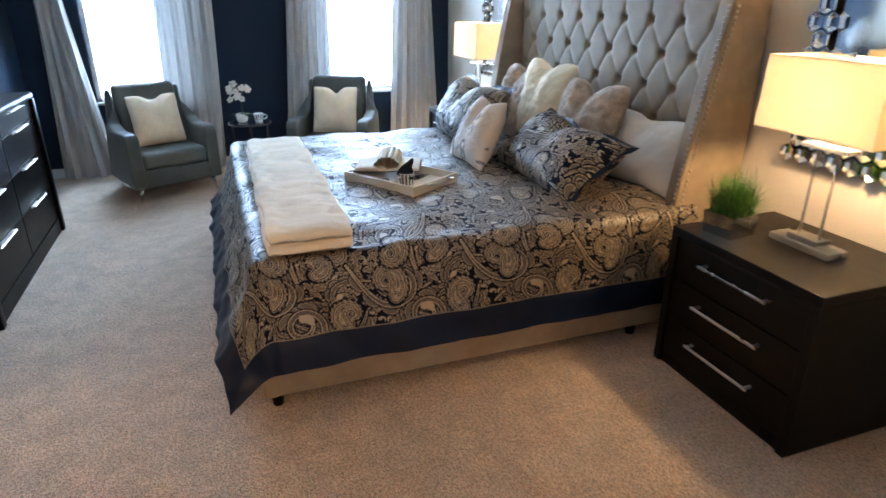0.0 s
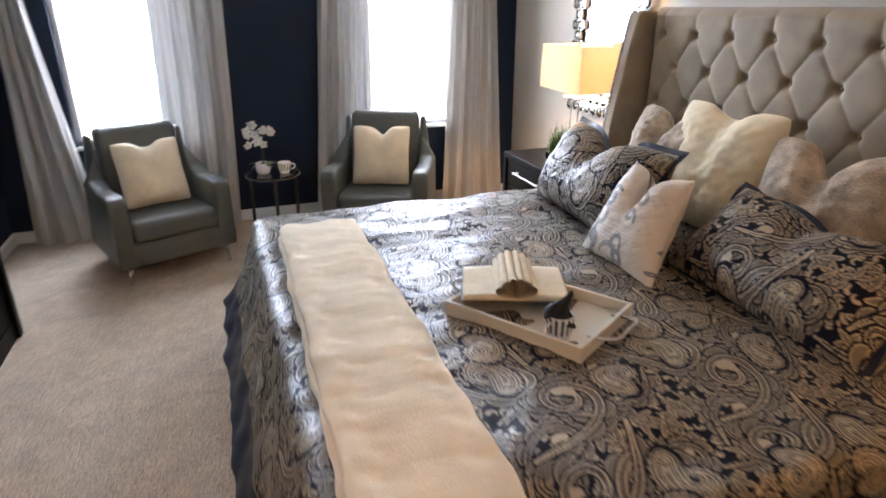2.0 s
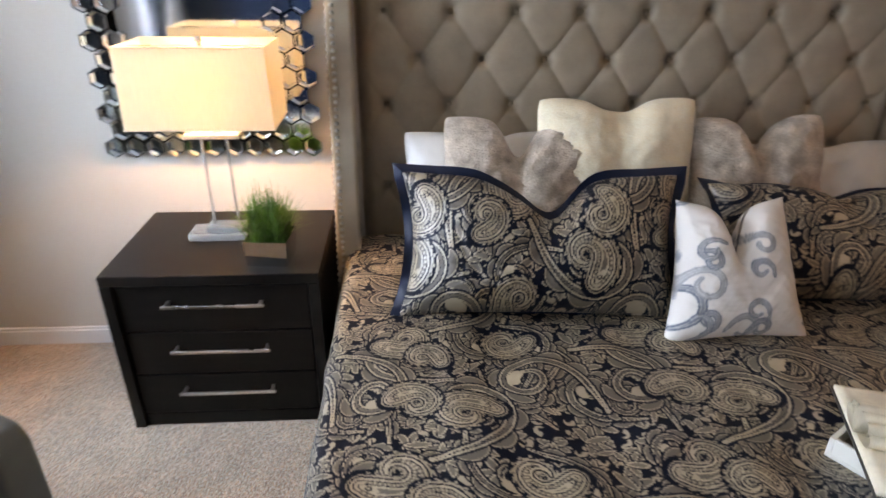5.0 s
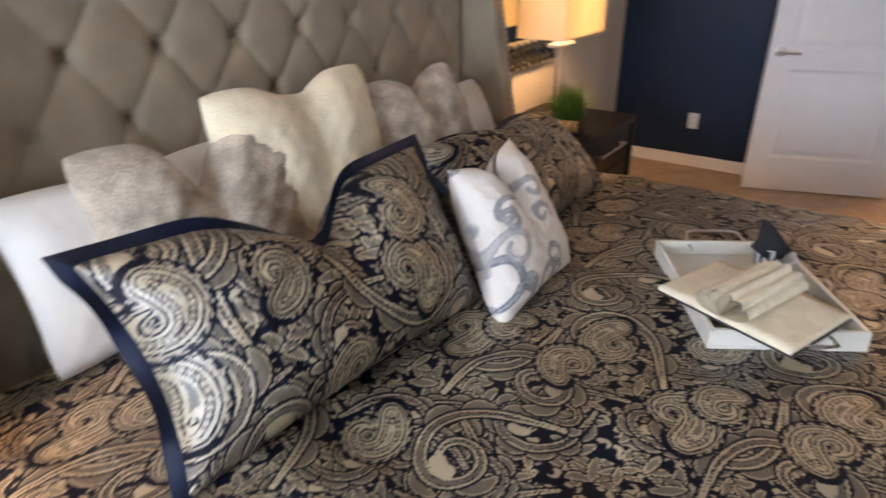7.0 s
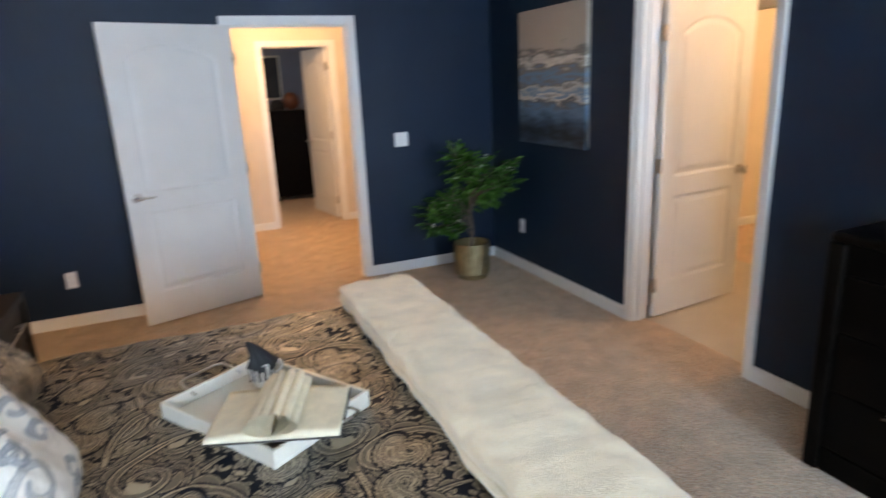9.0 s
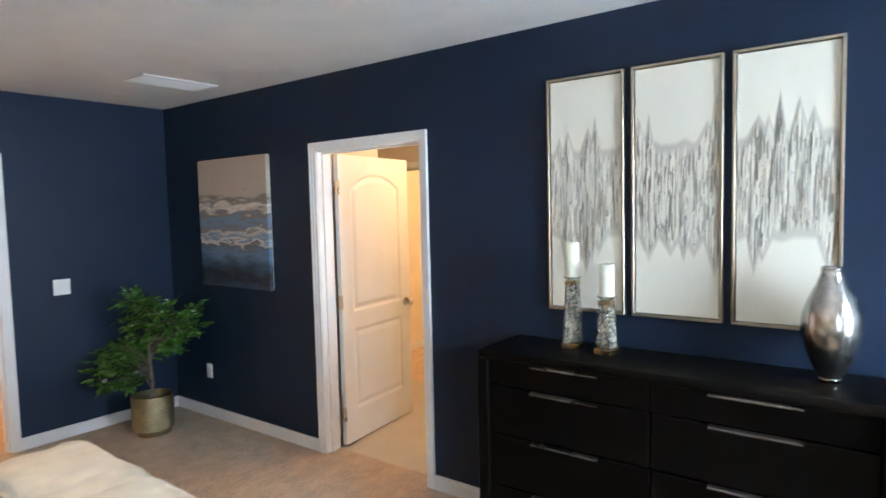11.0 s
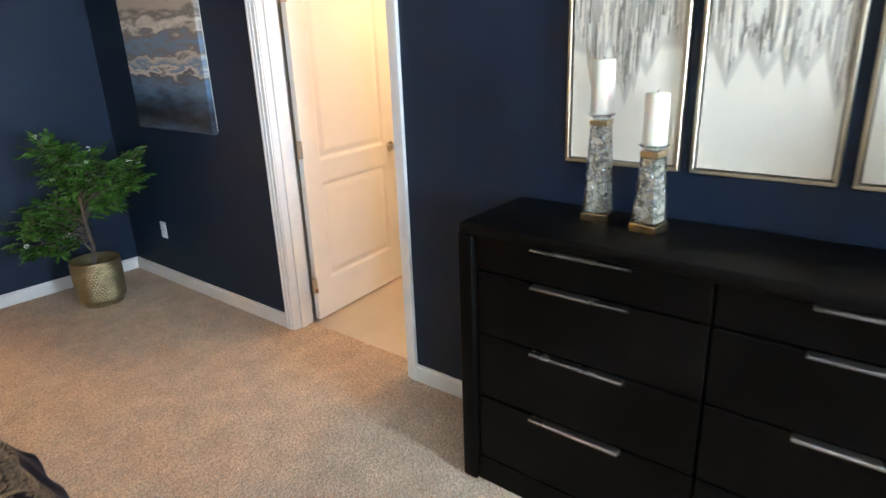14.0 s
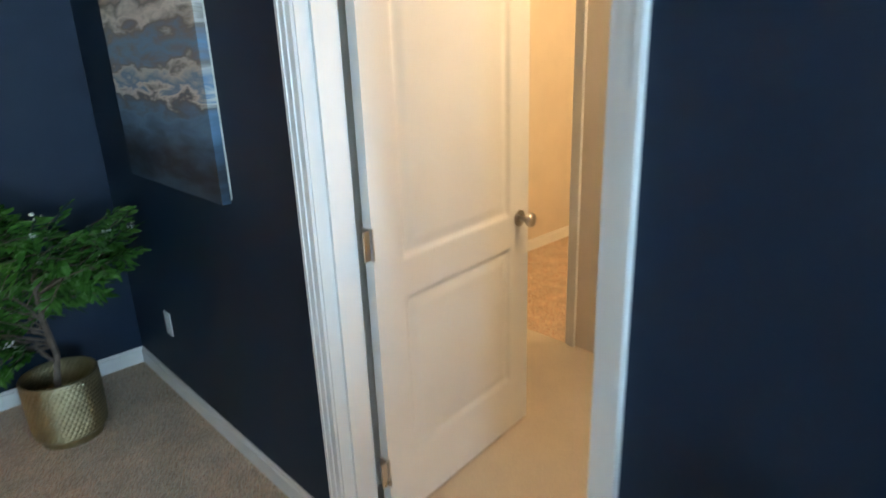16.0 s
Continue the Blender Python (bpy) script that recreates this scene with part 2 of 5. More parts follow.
def grid_object(name, P, mat, parent=None, smooth=True, keep=None, attrs=None, flip=False):
    """A mesh from an (n, m, 3) sheet of places; keep masks its faces."""
    n, m = P.shape[:2]
    idx = np.arange(n * m).reshape(n, m)
    q = np.stack([idx[:-1, :-1], idx[1:, :-1], idx[1:, 1:], idx[:-1, 1:]], -1)
    if flip:
        q = q[..., ::-1]
    q = q[keep] if keep is not None else q.reshape(-1, 4)
    used = np.unique(q)
    back = np.zeros(n * m, int)
    back[used] = np.arange(len(used))
    me = bpy.data.meshes.new(name)
    me.vertices.add(len(used))
    me.vertices.foreach_set("co", np.ascontiguousarray(P.reshape(-1, 3)[used], dtype=np.float32).ravel())
    me.loops.add(q.size)
    me.loops.foreach_set("vertex_index", back[q].ravel().astype(np.int32))
    me.polygons.add(len(q))
    me.polygons.foreach_set("loop_start", np.arange(0, q.size, 4, dtype=np.int32))
    if smooth:
        me.polygons.foreach_set("use_smooth", np.ones(len(q), bool))
    for key, values in (attrs or {}).items():
        a = me.attributes.new(key, "FLOAT", "POINT")
        a.data.foreach_set("value", np.ascontiguousarray(values.reshape(-1)[used], dtype=np.float32))
    me.update(calc_edges=True)
    me.materials.append(mat)
    ob = new(name, me)
    if parent is not None:
        ob.parent = parent
    return ob


def door_leaf(name, m, w, h, label, lever=True, hinge_side=0):
    """A moulded two-panel door with an arched upper panel. Local x across from the hinge, y through it, z up."""
    door = thing(name, m, label, "door", kind="structure")
    n, k = int(w / 0.008), int(h / 0.008)
    xs, zs = np.meshgrid(np.linspace(0, w, n), np.linspace(0, h, k), indexing="ij")

    def sdf(x0, x1, z0, z1, arch):
        top = z1 - arch * (np.abs((xs - (x0 + x1) / 2) / ((x1 - x0) / 2)) ** 2.2)
        return np.maximum.reduce([x0 - xs, xs - x1, z0 - zs, zs - top])
    d = np.minimum(sdf(0.125, w - 0.125, 0.93, h - 0.13, 0.10), sdf(0.125, w - 0.125, 0.23, 0.80, 0.0))
    e = -d
    groove = np.where(e < 0, 0, np.where(e < 0.012, -e / 0.012 * 0.009, np.where(e < 0.022, -0.009, np.minimum(-0.009 + (e - 0.022) / 0.03 * 0.007, -0.002))))
    t = 0.0175
    for side in (1, -1):
        P = np.stack([xs, side * (t + groove), zs], -1)
        grid_object("face_panel", P, trim_white, door, True, flip=side > 0)
    bm = bmesh.new()
    for x0, z0, x1, z1 in ((0, 0, 0.0005, h), (w - 0.0005, 0, w, h), (0, 0, w, 0.0005), (0, h - 0.0005, w, h)):
        box(x0, -t, z0, x1, t, z1, bm=bm)
    part("edge", bm, trim_white, door)
    for side in (1, -1):
        bm = cyl(0.032, 0.032, 0, 0.008, 24, 0.002, m=pose(w - 0.065, side * t, 0.91, -90 * side))
        if not lever:
            knob = lathe([(0.010, 0.006), (0.011, 0.030), (0.020, 0.038), (0.027, 0.048), (0.028, 0.056), (0.022, 0.065), (0.0005, 0.068)], 24)
            part("door_knob", bm, steel, door, "brushed nickel rose plate", True)
            knob.transform(pose(w - 0.065, side * t, 0.91, -90 * side))
            part("door_knob", knob, steel, door, "round brushed nickel knob", True)
            continue
        tube([(w - 0.065, side * t, 0.91), (w - 0.065, side * (t + 0.045), 0.91), (w - 0.085, side * (t + 0.055), 0.91), (w - 0.17, side * (t + 0.05), 0.905)], [0.011, 0.011, 0.010, 0.007], 10, bm)
        part("door_handle", bm, steel, door, "brushed nickel lever handle", True)
    for z in (0.22, 1.01, 1.80):
        bm = box(-0.004, -0.022, z - 0.045, 0.004, 0.020, z + 0.045, 0.001, 1)
        cyl(0.006, 0.006, z - 0.048, z + 0.048, 10, bm=bm, m=pose(-0.006, -0.024 if hinge_side == 0 else 0.024, 0))
        box(-0.036, -0.022, z - 0.045, -0.004, -0.019, z + 0.045, bm=bm)
        part("hinge", bm, steel, door, "satin nickel butt hinge")
    return door


casing("trim_door_1", pose(D1[0], SY, 0), D1[1] - D1[0], DH)
casing("trim_door_2", pose(WX, D2[0], 0) @ Matrix(((0, 1, 0, 0), (1, 0, 0, 0), (0, 0, 1, 0), (0, 0, 0, 1))), D2[1] - D2[0], DH)
# door 1 stands open into the room, hinged at its east jamb
a1 = math.degrees(math.atan2(0.625 - SY - 0.02, 1.99 - D1[1]))
door_leaf("door_1", pose(D1[1], SY + 0.03, 0.012, 0, 0, a1), 0.87, 2.03, "white moulded two-panel door standing open", hinge_side=0)
# door 2 stands open away from the room, square to the wall
door_leaf("door_2", pose(WX - 0.158, D2[0] + 0.01, 0.012, 0, 0, 186), 0.83, 2.03, "white moulded two-panel door standing wide open", lever=False, hinge_side=0)

backdrop_mat = bpy.data.materials.new("bright hazy sky")
backdrop_mat.use_nodes = True
bb = backdrop_mat.node_tree.nodes["Principled BSDF"]
bb.inputs["Emission Color"].default_value, bb.inputs["Emission Strength"].default_value = (0.93, 0.97, 1.0, 1), 3.5
structure("backdrop", box(-5, 9.4, -1.5, 8, 9.45, 6), backdrop_mat, "bright overexposed sky outside the windows")
vinyl_white = material("white window vinyl", (0.82, 0.83, 0.84), 0.4, vary=0.01, grain=0.0, bump=0.0)
for k, (a, b) in enumerate(WIN):
    win = thing("window_%d" % (k + 1), pose(0, 0, 0), "white vinyl window filled with bright daylight", "window", kind="structure")
    bm = bmesh.new()
    for x0, x1, z0, z1 in ((a, a + 0.035, *WZ), (b - 0.035, b, *WZ), (a, b, WZ[0], WZ[0] + 0.035), (a, b, WZ[1] - 0.035, WZ[1])):
        box(x0, NY + 0.06, z0, x1, NY + 0.10, z1, bm=bm)
    part("window_frame", bm, vinyl_white, win)
    part("window_sill", box(a - 0.02, NY - 0.02, WZ[0] - 0.018, b + 0.02, NY + 0.06, WZ[0] + 0.004, 0.004), trim_white, win)
    pane = part("pane", box(a + 0.03, NY + 0.078, WZ[0] + 0.03, b - 0.03, NY + 0.082, WZ[1] - 0.03), glass_mat, win)
    pane.visible_shadow = False

# ---- rooms beyond the two doorways ----
hall_wall = material("warm off-white hall paint", (0.70, 0.62, 0.52), 0.75, vary=0.03, grain=0.02)
grey_wall = material("blue-grey room paint", (0.26, 0.27, 0.33), 0.75, vary=0.03, grain=0.02)
structure("floor_hall", box(-1.6, -5.6, -0.1, 2.6, SY - T, -0.001), carpet_mat, "beige hall carpet")
structure("ceiling_hall", box(-1.6, -5.6, 2.44, 2.6, SY - T, 2.54), ceiling_white, "white hall ceiling")
structure("wall_hall_east", box(1.75, -2.0, 0, 1.87, SY - T, 2.44), hall_wall, "cream hall wall")
structure("wall_hall_west", box(-0.9, -2.0, 0, -0.78, SY - T, 2.44), hall_wall, "cream hall wall")
wall_with_holes("wall_hall_end", "x", -2.0, -T, -1.6, 2.6, 2.44, [(-0.14, 0.66, 0, 2.05)], hall_wall, "cream hall wall with a doorway")
casing("trim_hall_door", pose(-0.12, -2.0, 0), 0.76, 2.03)
skirting(0.70, -2.0, 1.75, -2.0, (0, 1))
skirting(-0.78, -2.0, -0.19, -2.0, (0, 1))
structure("wall_far_room", box(-1.6, -5.6, 0, 2.6, -5.5, 2.44), grey_wall, "blue-grey wall of the next room")
structure("wall_far_room_west", box(-1.6, -5.5, 0, -1.5, -2.12, 2.44), grey_wall, "blue-grey wall of the next room")
structure("wall_far_room_east", box(2.5, -5.5, 0, 2.6, -2.12, 2.44), grey_wall, "blue-grey wall of the next room")
door_leaf("door_3", pose(-0.10, -2.14, 0.012, 0, 0, 279), 0.74, 2.01, "white panelled door open into the next room", hinge_side=1)

structure("floor_bath", box(-2.62, 1.0, -0.1, WX - T, 4.4, -0.002), tile_mat, "pale beige vinyl floor")
structure("floor_closet", box(-4.6, 0.5, -0.1, -2.62, 4.4, -0.001), carpet_mat, "beige closet carpet")
structure("ceiling_bath", box(-4.6, 0.5, 2.44, WX - T, 4.4, 2.54), ceiling_white, "white bathroom ceiling")
structure("wall_bath_south", box(-2.62, 1.0, 0, WX - T, 1.1, 2.44), hall_wall, "cream bathroom wall")
# added wall piece, keeps closet light out of door 2's hinge gap
structure("wall_gap_blocker", box(-1.72, 1.93, 0, WX - T, 2.05, 2.44), hall_wall, "added cream wall piece that blocks light behind the open door")
structure("wall_bath_north", box(-4.6, 4.3, 0, WX - T, 4.4, 2.44), hall_wall, "cream bathroom wall")
wall_with_holes("wall_bath_west", "y", -2.62, -T, 0.75, 4.3, 2.44, [(1.10, 1.90, 0, 2.05)], hall_wall, "cream bathroom wall with a doorway")
casing("trim_closet_door", pose(-2.62, 1.12, 0) @ Matrix(((0, 1, 0, 0), (1, 0, 0, 0), (0, 0, 1, 0), (0, 0, 0, 1))), 0.76, 2.03)
structure("wall_closet_south", box(-4.6, 0.65, 0, -2.62, 0.75, 2.44), hall_wall, "cream closet wall")
structure("wall_closet_west", box(-4.6, 0.75, 0, -4.5, 4.3, 2.44), hall_wall, "cream closet wall")
skirting(-4.5, 0.75, -2.74, 0.75, (0, 1))

# ---- the paisley weave ----
TU, TV, STEP = 0.48, 0.64, 0.0020
NU, NV = int(TU / STEP), int(TV / STEP)
gu, gv = np.meshgrid((np.arange(NU) + 0.5) * STEP, (np.arange(NV) + 0.5) * STEP, indexing="ij")


def strokes(points, radii, U, V, wrap=None):
    """Distance to a chain of discs, and how far along the chain the nearest one lies."""
    best, at = np.full(U.shape, 9.0), np.zeros(U.shape)
    for i, ((px, py), r) in enumerate(zip(points, radii)):
        du, dv = U - px, V - py
        if wrap:
            du, dv = du - wrap[0] * np.round(du / wrap[0]), dv - wrap[1] * np.round(dv / wrap[1])
        d = np.hypot(du, dv) - r
        near = d < best
        best[near], at[near] = d[near], i / max(1, len(points) - 1)
    return best, at


def curl(x, y, heading, length, turn, grow, n=44):
    """Points of a line that bends more and more."""
    pts = []
    for i in range(n):
        pts.append((x, y))
        k = i / n
        a = radians(heading + turn * (k ** grow))
        x, y = x + math.cos(a) * length / n, y + math.sin(a) * length / n
    return pts


def near(px, py, U, V, wrap):
    du, dv = U - px, V - py
    return du - wrap[0] * np.round(du / wrap[0]), dv - wrap[1] * np.round(dv / wrap[1])


def paint_paisley(img, x, y, heading, size, hand, U, V, wrap):
    """A curled drop in bands: rim, beads, inner drop with a rosette, and a scalloped fringe."""
    n = 50
    pts = curl(x, y, heading, size * 4.2, hand * 330, 1.7, n)
    radii = [size * 0.60 * math.sin(min(1, (i + 9) / 22) * math.pi / 2) * (1 - i / n) ** 0.9 + 0.0012 for i in range(n)]
    d, k = strokes(pts, radii, U, V, wrap)
    img[d < 0.020] = 0.0
    scallop = np.abs(((k * 17) % 1) - 0.5)
    img[(d > 0.0035) & (d < 0.017 - 0.022 * scallop ** 1.2)] = 0.8
    img[(d > 0.008) & (d < 0.011) & (scallop < 0.2)] = 0.1
    e = -d
    img[e > 0] = 0.42
    img[(e > 0.0055) & (e < 0.0075)] = 0.05
    img[(e > 0) & (e < 0.0055)] = 1.0
    img[(e > 0.0085) & (e < 0.0150) & (((k * 24) % 1) < 0.6)] = 0.9
    img[(e > 0.0155) & (e < 0.0175)] = 0.05
    img[(e > 0.0175) & (e < 0.0225)] = 1.0
    du, dv = near(*pts[3], U, V, wrap)
    rr, th = np.hypot(du, dv), np.arctan2(dv, du)
    img[(e > 0.0225) & (rr < 0.017 + 0.005 * np.cos(6 * th))] = 0.9
    img[rr < 0.0065] = 0.0
    img[rr < 0.0035] = 1.0


def paint_scroll(img, x, y, heading, length, turn, width, U, V, wrap):
    """A tapering tendril that ends in a curl, with leaves on its outer side."""
    n = 70
    pts = curl(x, y, heading, length, turn, 2.2, n)
    radii = [width * (0.30 + 0.70 * math.sin(math.pi * min(1, (i + 5) / 80)) ** 0.8) for i in range(n)]
    for q in range(1, 5):
        radii[-q] = width * 1.35
    hand = 1 if turn > 0 else -1
    for i in range(5, 46, 8):
        a = math.degrees(math.atan2(pts[i + 1][1] - pts[i][1], pts[i + 1][0] - pts[i][0])) - hand * 48
        q = curl(pts[i][0], pts[i][1], a, width * 7.0, hand * 110, 1.0, 14)
        dl, kl = strokes(q, [width * 1.25 * math.sin(math.pi * (j + 2) / 16) ** 0.8 + 0.0010 for j in range(14)], U, V, wrap)
        img[dl < 0.004] = 0.0
        img[dl < 0.0] = 0.85
        img[(dl < -0.0030)] = 0.42
    d, k = strokes(pts, radii, U, V, wrap)
    img[d < 0.0045] = 0.0
    img[d < 0] = 1.0
    img[(d < -width * 0.45) & (k < 0.92)] = 0.42
    img[(np.abs(d + width * 0.45) < 0.0009) & (k < 0.92)] = 0.05


def paint_spray(img, x, y, heading, size, U, V, wrap):
    """Five pointed leaves spread like a fan, light at the rim and greyer within."""
    for j, a in enumerate((-70, -36, 36, 70, 0)):
        q = curl(x, y, heading + a, size * (1.05 - 0.13 * abs(a) / 33), a * 1.1, 1.0, 14)
        d, k = strokes(q, [size * 0.17 * math.sin(math.pi * (i + 1) / 16) ** 0.9 + 0.0008 for i in range(14)], U, V, wrap)
        img[d < 0.0025] = 0.0
        img[d < 0] = 1.0
        img[d < -0.0030] = 0.44


def paint_comma(img, x, y, heading, size, hand, U, V, wrap):
    q = curl(x, y, heading, size, hand * 200, 1.3, 16)
    d, k = strokes(q, [size * 0.16 * (1 - i / 17) + 0.0012 for i in range(16)], U, V, wrap)
    img[d < 0.0030] = 0.0
    img[d < 0] = 0.9


def paisley_tile():
    img = np.zeros((NU, NV))
    W = (TU, TV)
    rng = random.Random(9)
    for i in range(13):
        for j in range(17):
            paint_comma(img, (i + rng.random()) * TU / 13, (j + rng.random()) * TV / 17, rng.random() * 360, 0.030 + 0.016 * rng.random(), rng.choice((-1, 1)), gu, gv, W)
    for i in range(7):
        for j in range(9):
            paint_spray(img, (i + 0.2 + 0.6 * rng.random()) * TU / 7, (j + 0.2 + 0.6 * rng.random()) * TV / 9, rng.random() * 360, 0.044 + 0.016 * rng.random(), gu, gv, W)
    for x, y, h, l, t, w in ((0.02, 0.08, 35, 0.46, 500, 0.0066), (0.27, 0.00, 150, 0.44, -500, 0.0066), (0.10, 0.33, -40, 0.46, -510, 0.0066),
                             (0.42, 0.30, 110, 0.44, 500, 0.0064), (0.20, 0.60, 25, 0.42, 500, 0.0062), (0.02, 0.50, 80, 0.40, -480, 0.0062),
                             (0.44, 0.16, -110, 0.36, -470, 0.0058), (0.24, 0.22, 190, 0.36, 470, 0.0058), (0.30, 0.40, 80, 0.34, -480, 0.0058), (0.45, 0.44, 0, 0.36, 480, 0.0060),
                             (0.16, 0.12, -30, 0.34, 470, 0.0058), (0.00, 0.28, 170, 0.36, 480, 0.0060),
                             (0.20, 0.26, 100, 0.62, -560, 0.0088), (0.40, 0.36, -70, 0.62, 560, 0.0088), (0.06, 0.58, 10, 0.60, 560, 0.0084), (0.30, 0.62, -100, 0.58, -560, 0.0084)):
        paint_scroll(img, x, y, h, l * 1.12, t, w * 1.45, gu, gv, W)
    for x, y, h, s, hand in ((0.09, 0.20, 60, 0.058, 1), (0.34, 0.50, 240, 0.058, 1), (0.36, 0.09, 130, 0.050, -1), (0.12, 0.44, 310, 0.050, -1),
                             (0.27, 0.32, 20, 0.042, 1)):
        paint_paisley(img, x, y, h, s, hand, gu, gv, W)
    return img


TILE = paisley_tile()


def sample(tile, u, v, su=STEP):
    """Smooth look-up in a repeating tile."""
    n, m = tile.shape
    x, y = u / su - 0.5, v / su - 0.5
    i, j = np.floor(x).astype(int), np.floor(y).astype(int)
    fx, fy = x - i, y - j
    g = lambda a, b: tile[a % n, b % m]
    return (g(i, j) * (1 - fx) + g(i + 1, j) * fx) * (1 - fy) + (g(i, j + 1) * (1 - fx) + g(i + 1, j + 1) * fx) * fy


def woven(name, ground, thread, rough=(0.65, 0.34), relief=0.0012, second=None, crisp=(0.0, 1.0), satin=0.0, lustre=(0.05, 0.9)):
    """Jacquard: the weave attribute leads from ground to satin thread, with fine ribs and relief."""
    m = bpy.data.materials.new(name)
    m.use_nodes = True
    n, l = m.node_tree.nodes, m.node_tree.links
    b = n["Principled BSDF"]
    at = n.new("ShaderNodeAttribute")
    at.attribute_name = "weave"
    tc = n.new("ShaderNodeTexCoord")
    no = n.new("ShaderNodeTexNoise")
    no.inputs["Scale"].default_value, no.inputs["Detail"].default_value = 7, 3
    fine = n.new("ShaderNodeTexNoise")
    fine.inputs["Scale"].default_value = 900
    for t in (no, fine):
        l.new(tc.outputs["Object"], t.inputs["Vector"])
    tone = n.new("ShaderNodeMix")
    tone.data_type = "RGBA"
    tone.inputs["A"].default_value, tone.inputs["B"].default_value = (*thread, 1), (*(second or tuple(c * 0.72 for c in thread)), 1)
    l.new(no.outputs["Fac"], tone.inputs["Factor"])
    mix = n.new("ShaderNodeMix")
    mix.data_type = "RGBA"
    mix.inputs["A"].default_value = (*ground, 1)
    cut = n.new("ShaderNodeMapRange")
    cut.inputs["From Min"].default_value, cut.inputs["From Max"].default_value = crisp
    l.new(at.outputs["Fac"], cut.inputs[0])
    l.new(cut.outputs[0], mix.inputs["Factor"])
    l.new(tone.outputs["Result"], mix.inputs["B"])
    l.new(mix.outputs["Result"], b.inputs["Base Color"])
    r = n.new("ShaderNodeMapRange")
    r.inputs["To Min"].default_value, r.inputs["To Max"].default_value = rough
    l.new(at.outputs["Fac"], r.inputs[0])
    l.new(r.outputs[0], b.inputs["Roughness"])
    gl = n.new("ShaderNodeMapRange")
    gl.inputs["To Min"].default_value, gl.inputs["To Max"].default_value = lustre
    l.new(at.outputs["Fac"], gl.inputs[0])
    l.new(gl.outputs[0], b.inputs["Specular IOR Level"])
    shine = n.new("ShaderNodeMapRange")
    shine.inputs["To Min"].default_value, shine.inputs["To Max"].default_value = 0.0, satin
    l.new(at.outputs["Fac"], shine.inputs[0])
    l.new(shine.outputs[0], b.inputs["Coat Weight"])
    b.inputs["Coat Roughness"].default_value = 0.48
    add = n.new("ShaderNodeMath")
    add.operation = "MULTIPLY_ADD"
    add.inputs[1].default_value = 0.25
    l.new(fine.outputs["Fac"], add.inputs[0])
    l.new(at.outputs["Fac"], add.inputs[2])
    bp = n.new("ShaderNodeBump")
    bp.inputs["Strength"].default_value, bp.inputs["Distance"].default_value = 0.6, relief
    l.new(add.outputs[0], bp.inputs["Height"])
    l.new(bp.outputs[0], b.inputs["Normal"])
    return m


paisley_mat = woven("navy and silver paisley jacquard", (0.0017, 0.0030, 0.0095), (0.47, 0.345, 0.205), (0.55, 0.38), second=(0.245, 0.184, 0.115), crisp=(0.20, 0.92), satin=0.7, lustre=(0.15, 1.0))
navy_satin = material("navy satin border", (0.0016, 0.0072, 0.025), 0.42, spec=0.32, vary=0.1, scale=6, grain=0.02, grain_scale=600, bump=0.1)
velvet = material("taupe upholstery velvet", (0.32, 0.232, 0.150), 0.75, vary=0.12, scale=9, grain=0.06, grain_scale=500, bump=0.12, sheen=0.18)
fur_cream = material("cream faux fur", (0.86, 0.70, 0.47), 0.95, vary=0.06, scale=14, grain=0.10, grain_scale=190, bump=0.7, sheen=0.25)
fur_white = material("white plush fleece", (0.94, 0.77, 0.55), 0.95, vary=0.06, scale=10, grain=0.08, grain_scale=240, bump=0.7, sheen=0.4)
fur_taupe = material("taupe mottled faux fur", (0.56, 0.43, 0.32), 0.95, vary=0.24, scale=16, grain=0.10, grain_scale=140, bump=0.8, relief=0.007, sheen=0.2)
linen = material("ivory satin cotton", (0.70, 0.64, 0.56), 0.5, vary=0.05, scale=6, grain=0.04, grain_scale=700, bump=0.1)


def rough_noise(P, scale, amount):
    """Soft unevenness for cloth, from a few crossing waves."""
    x, y, z = P[..., 0] * scale, P[..., 1] * scale, P[..., 2] * scale
    w = (np.sin(x * 1.7 + 1.3 * np.sin(y * 1.1 + z)) + np.sin(y * 2.3 + 1.7 * np.sin(x * 0.9 - z * 1.3) + 0.7) + np.sin((x + y) * 1.31 + 2.1 * np.sin(z * 1.9 + x * 0.6))
         + 0.5 * np.sin(x * 4.1 - y * 3.3 + z * 2.2) + 0.5 * np.sin(y * 5.3 + z * 4.7 + 1.1))
    return amount * w / 4


# ---- the bed ----
BX0, BX1, BY0, BY1 = 0.72, 2.93, 2.60, 4.97
BC = (BY0 + BY1) / 2
bed = thing("bed", pose(BX0, BC, 0), "king-size bed with tall tufted taupe wingback headboard", "bed")
HB = bed.matrix_world.inverted()


def local(bm, m=HB):
    bmesh.ops.transform(bm, matrix=m, verts=bm.verts)
    return bm


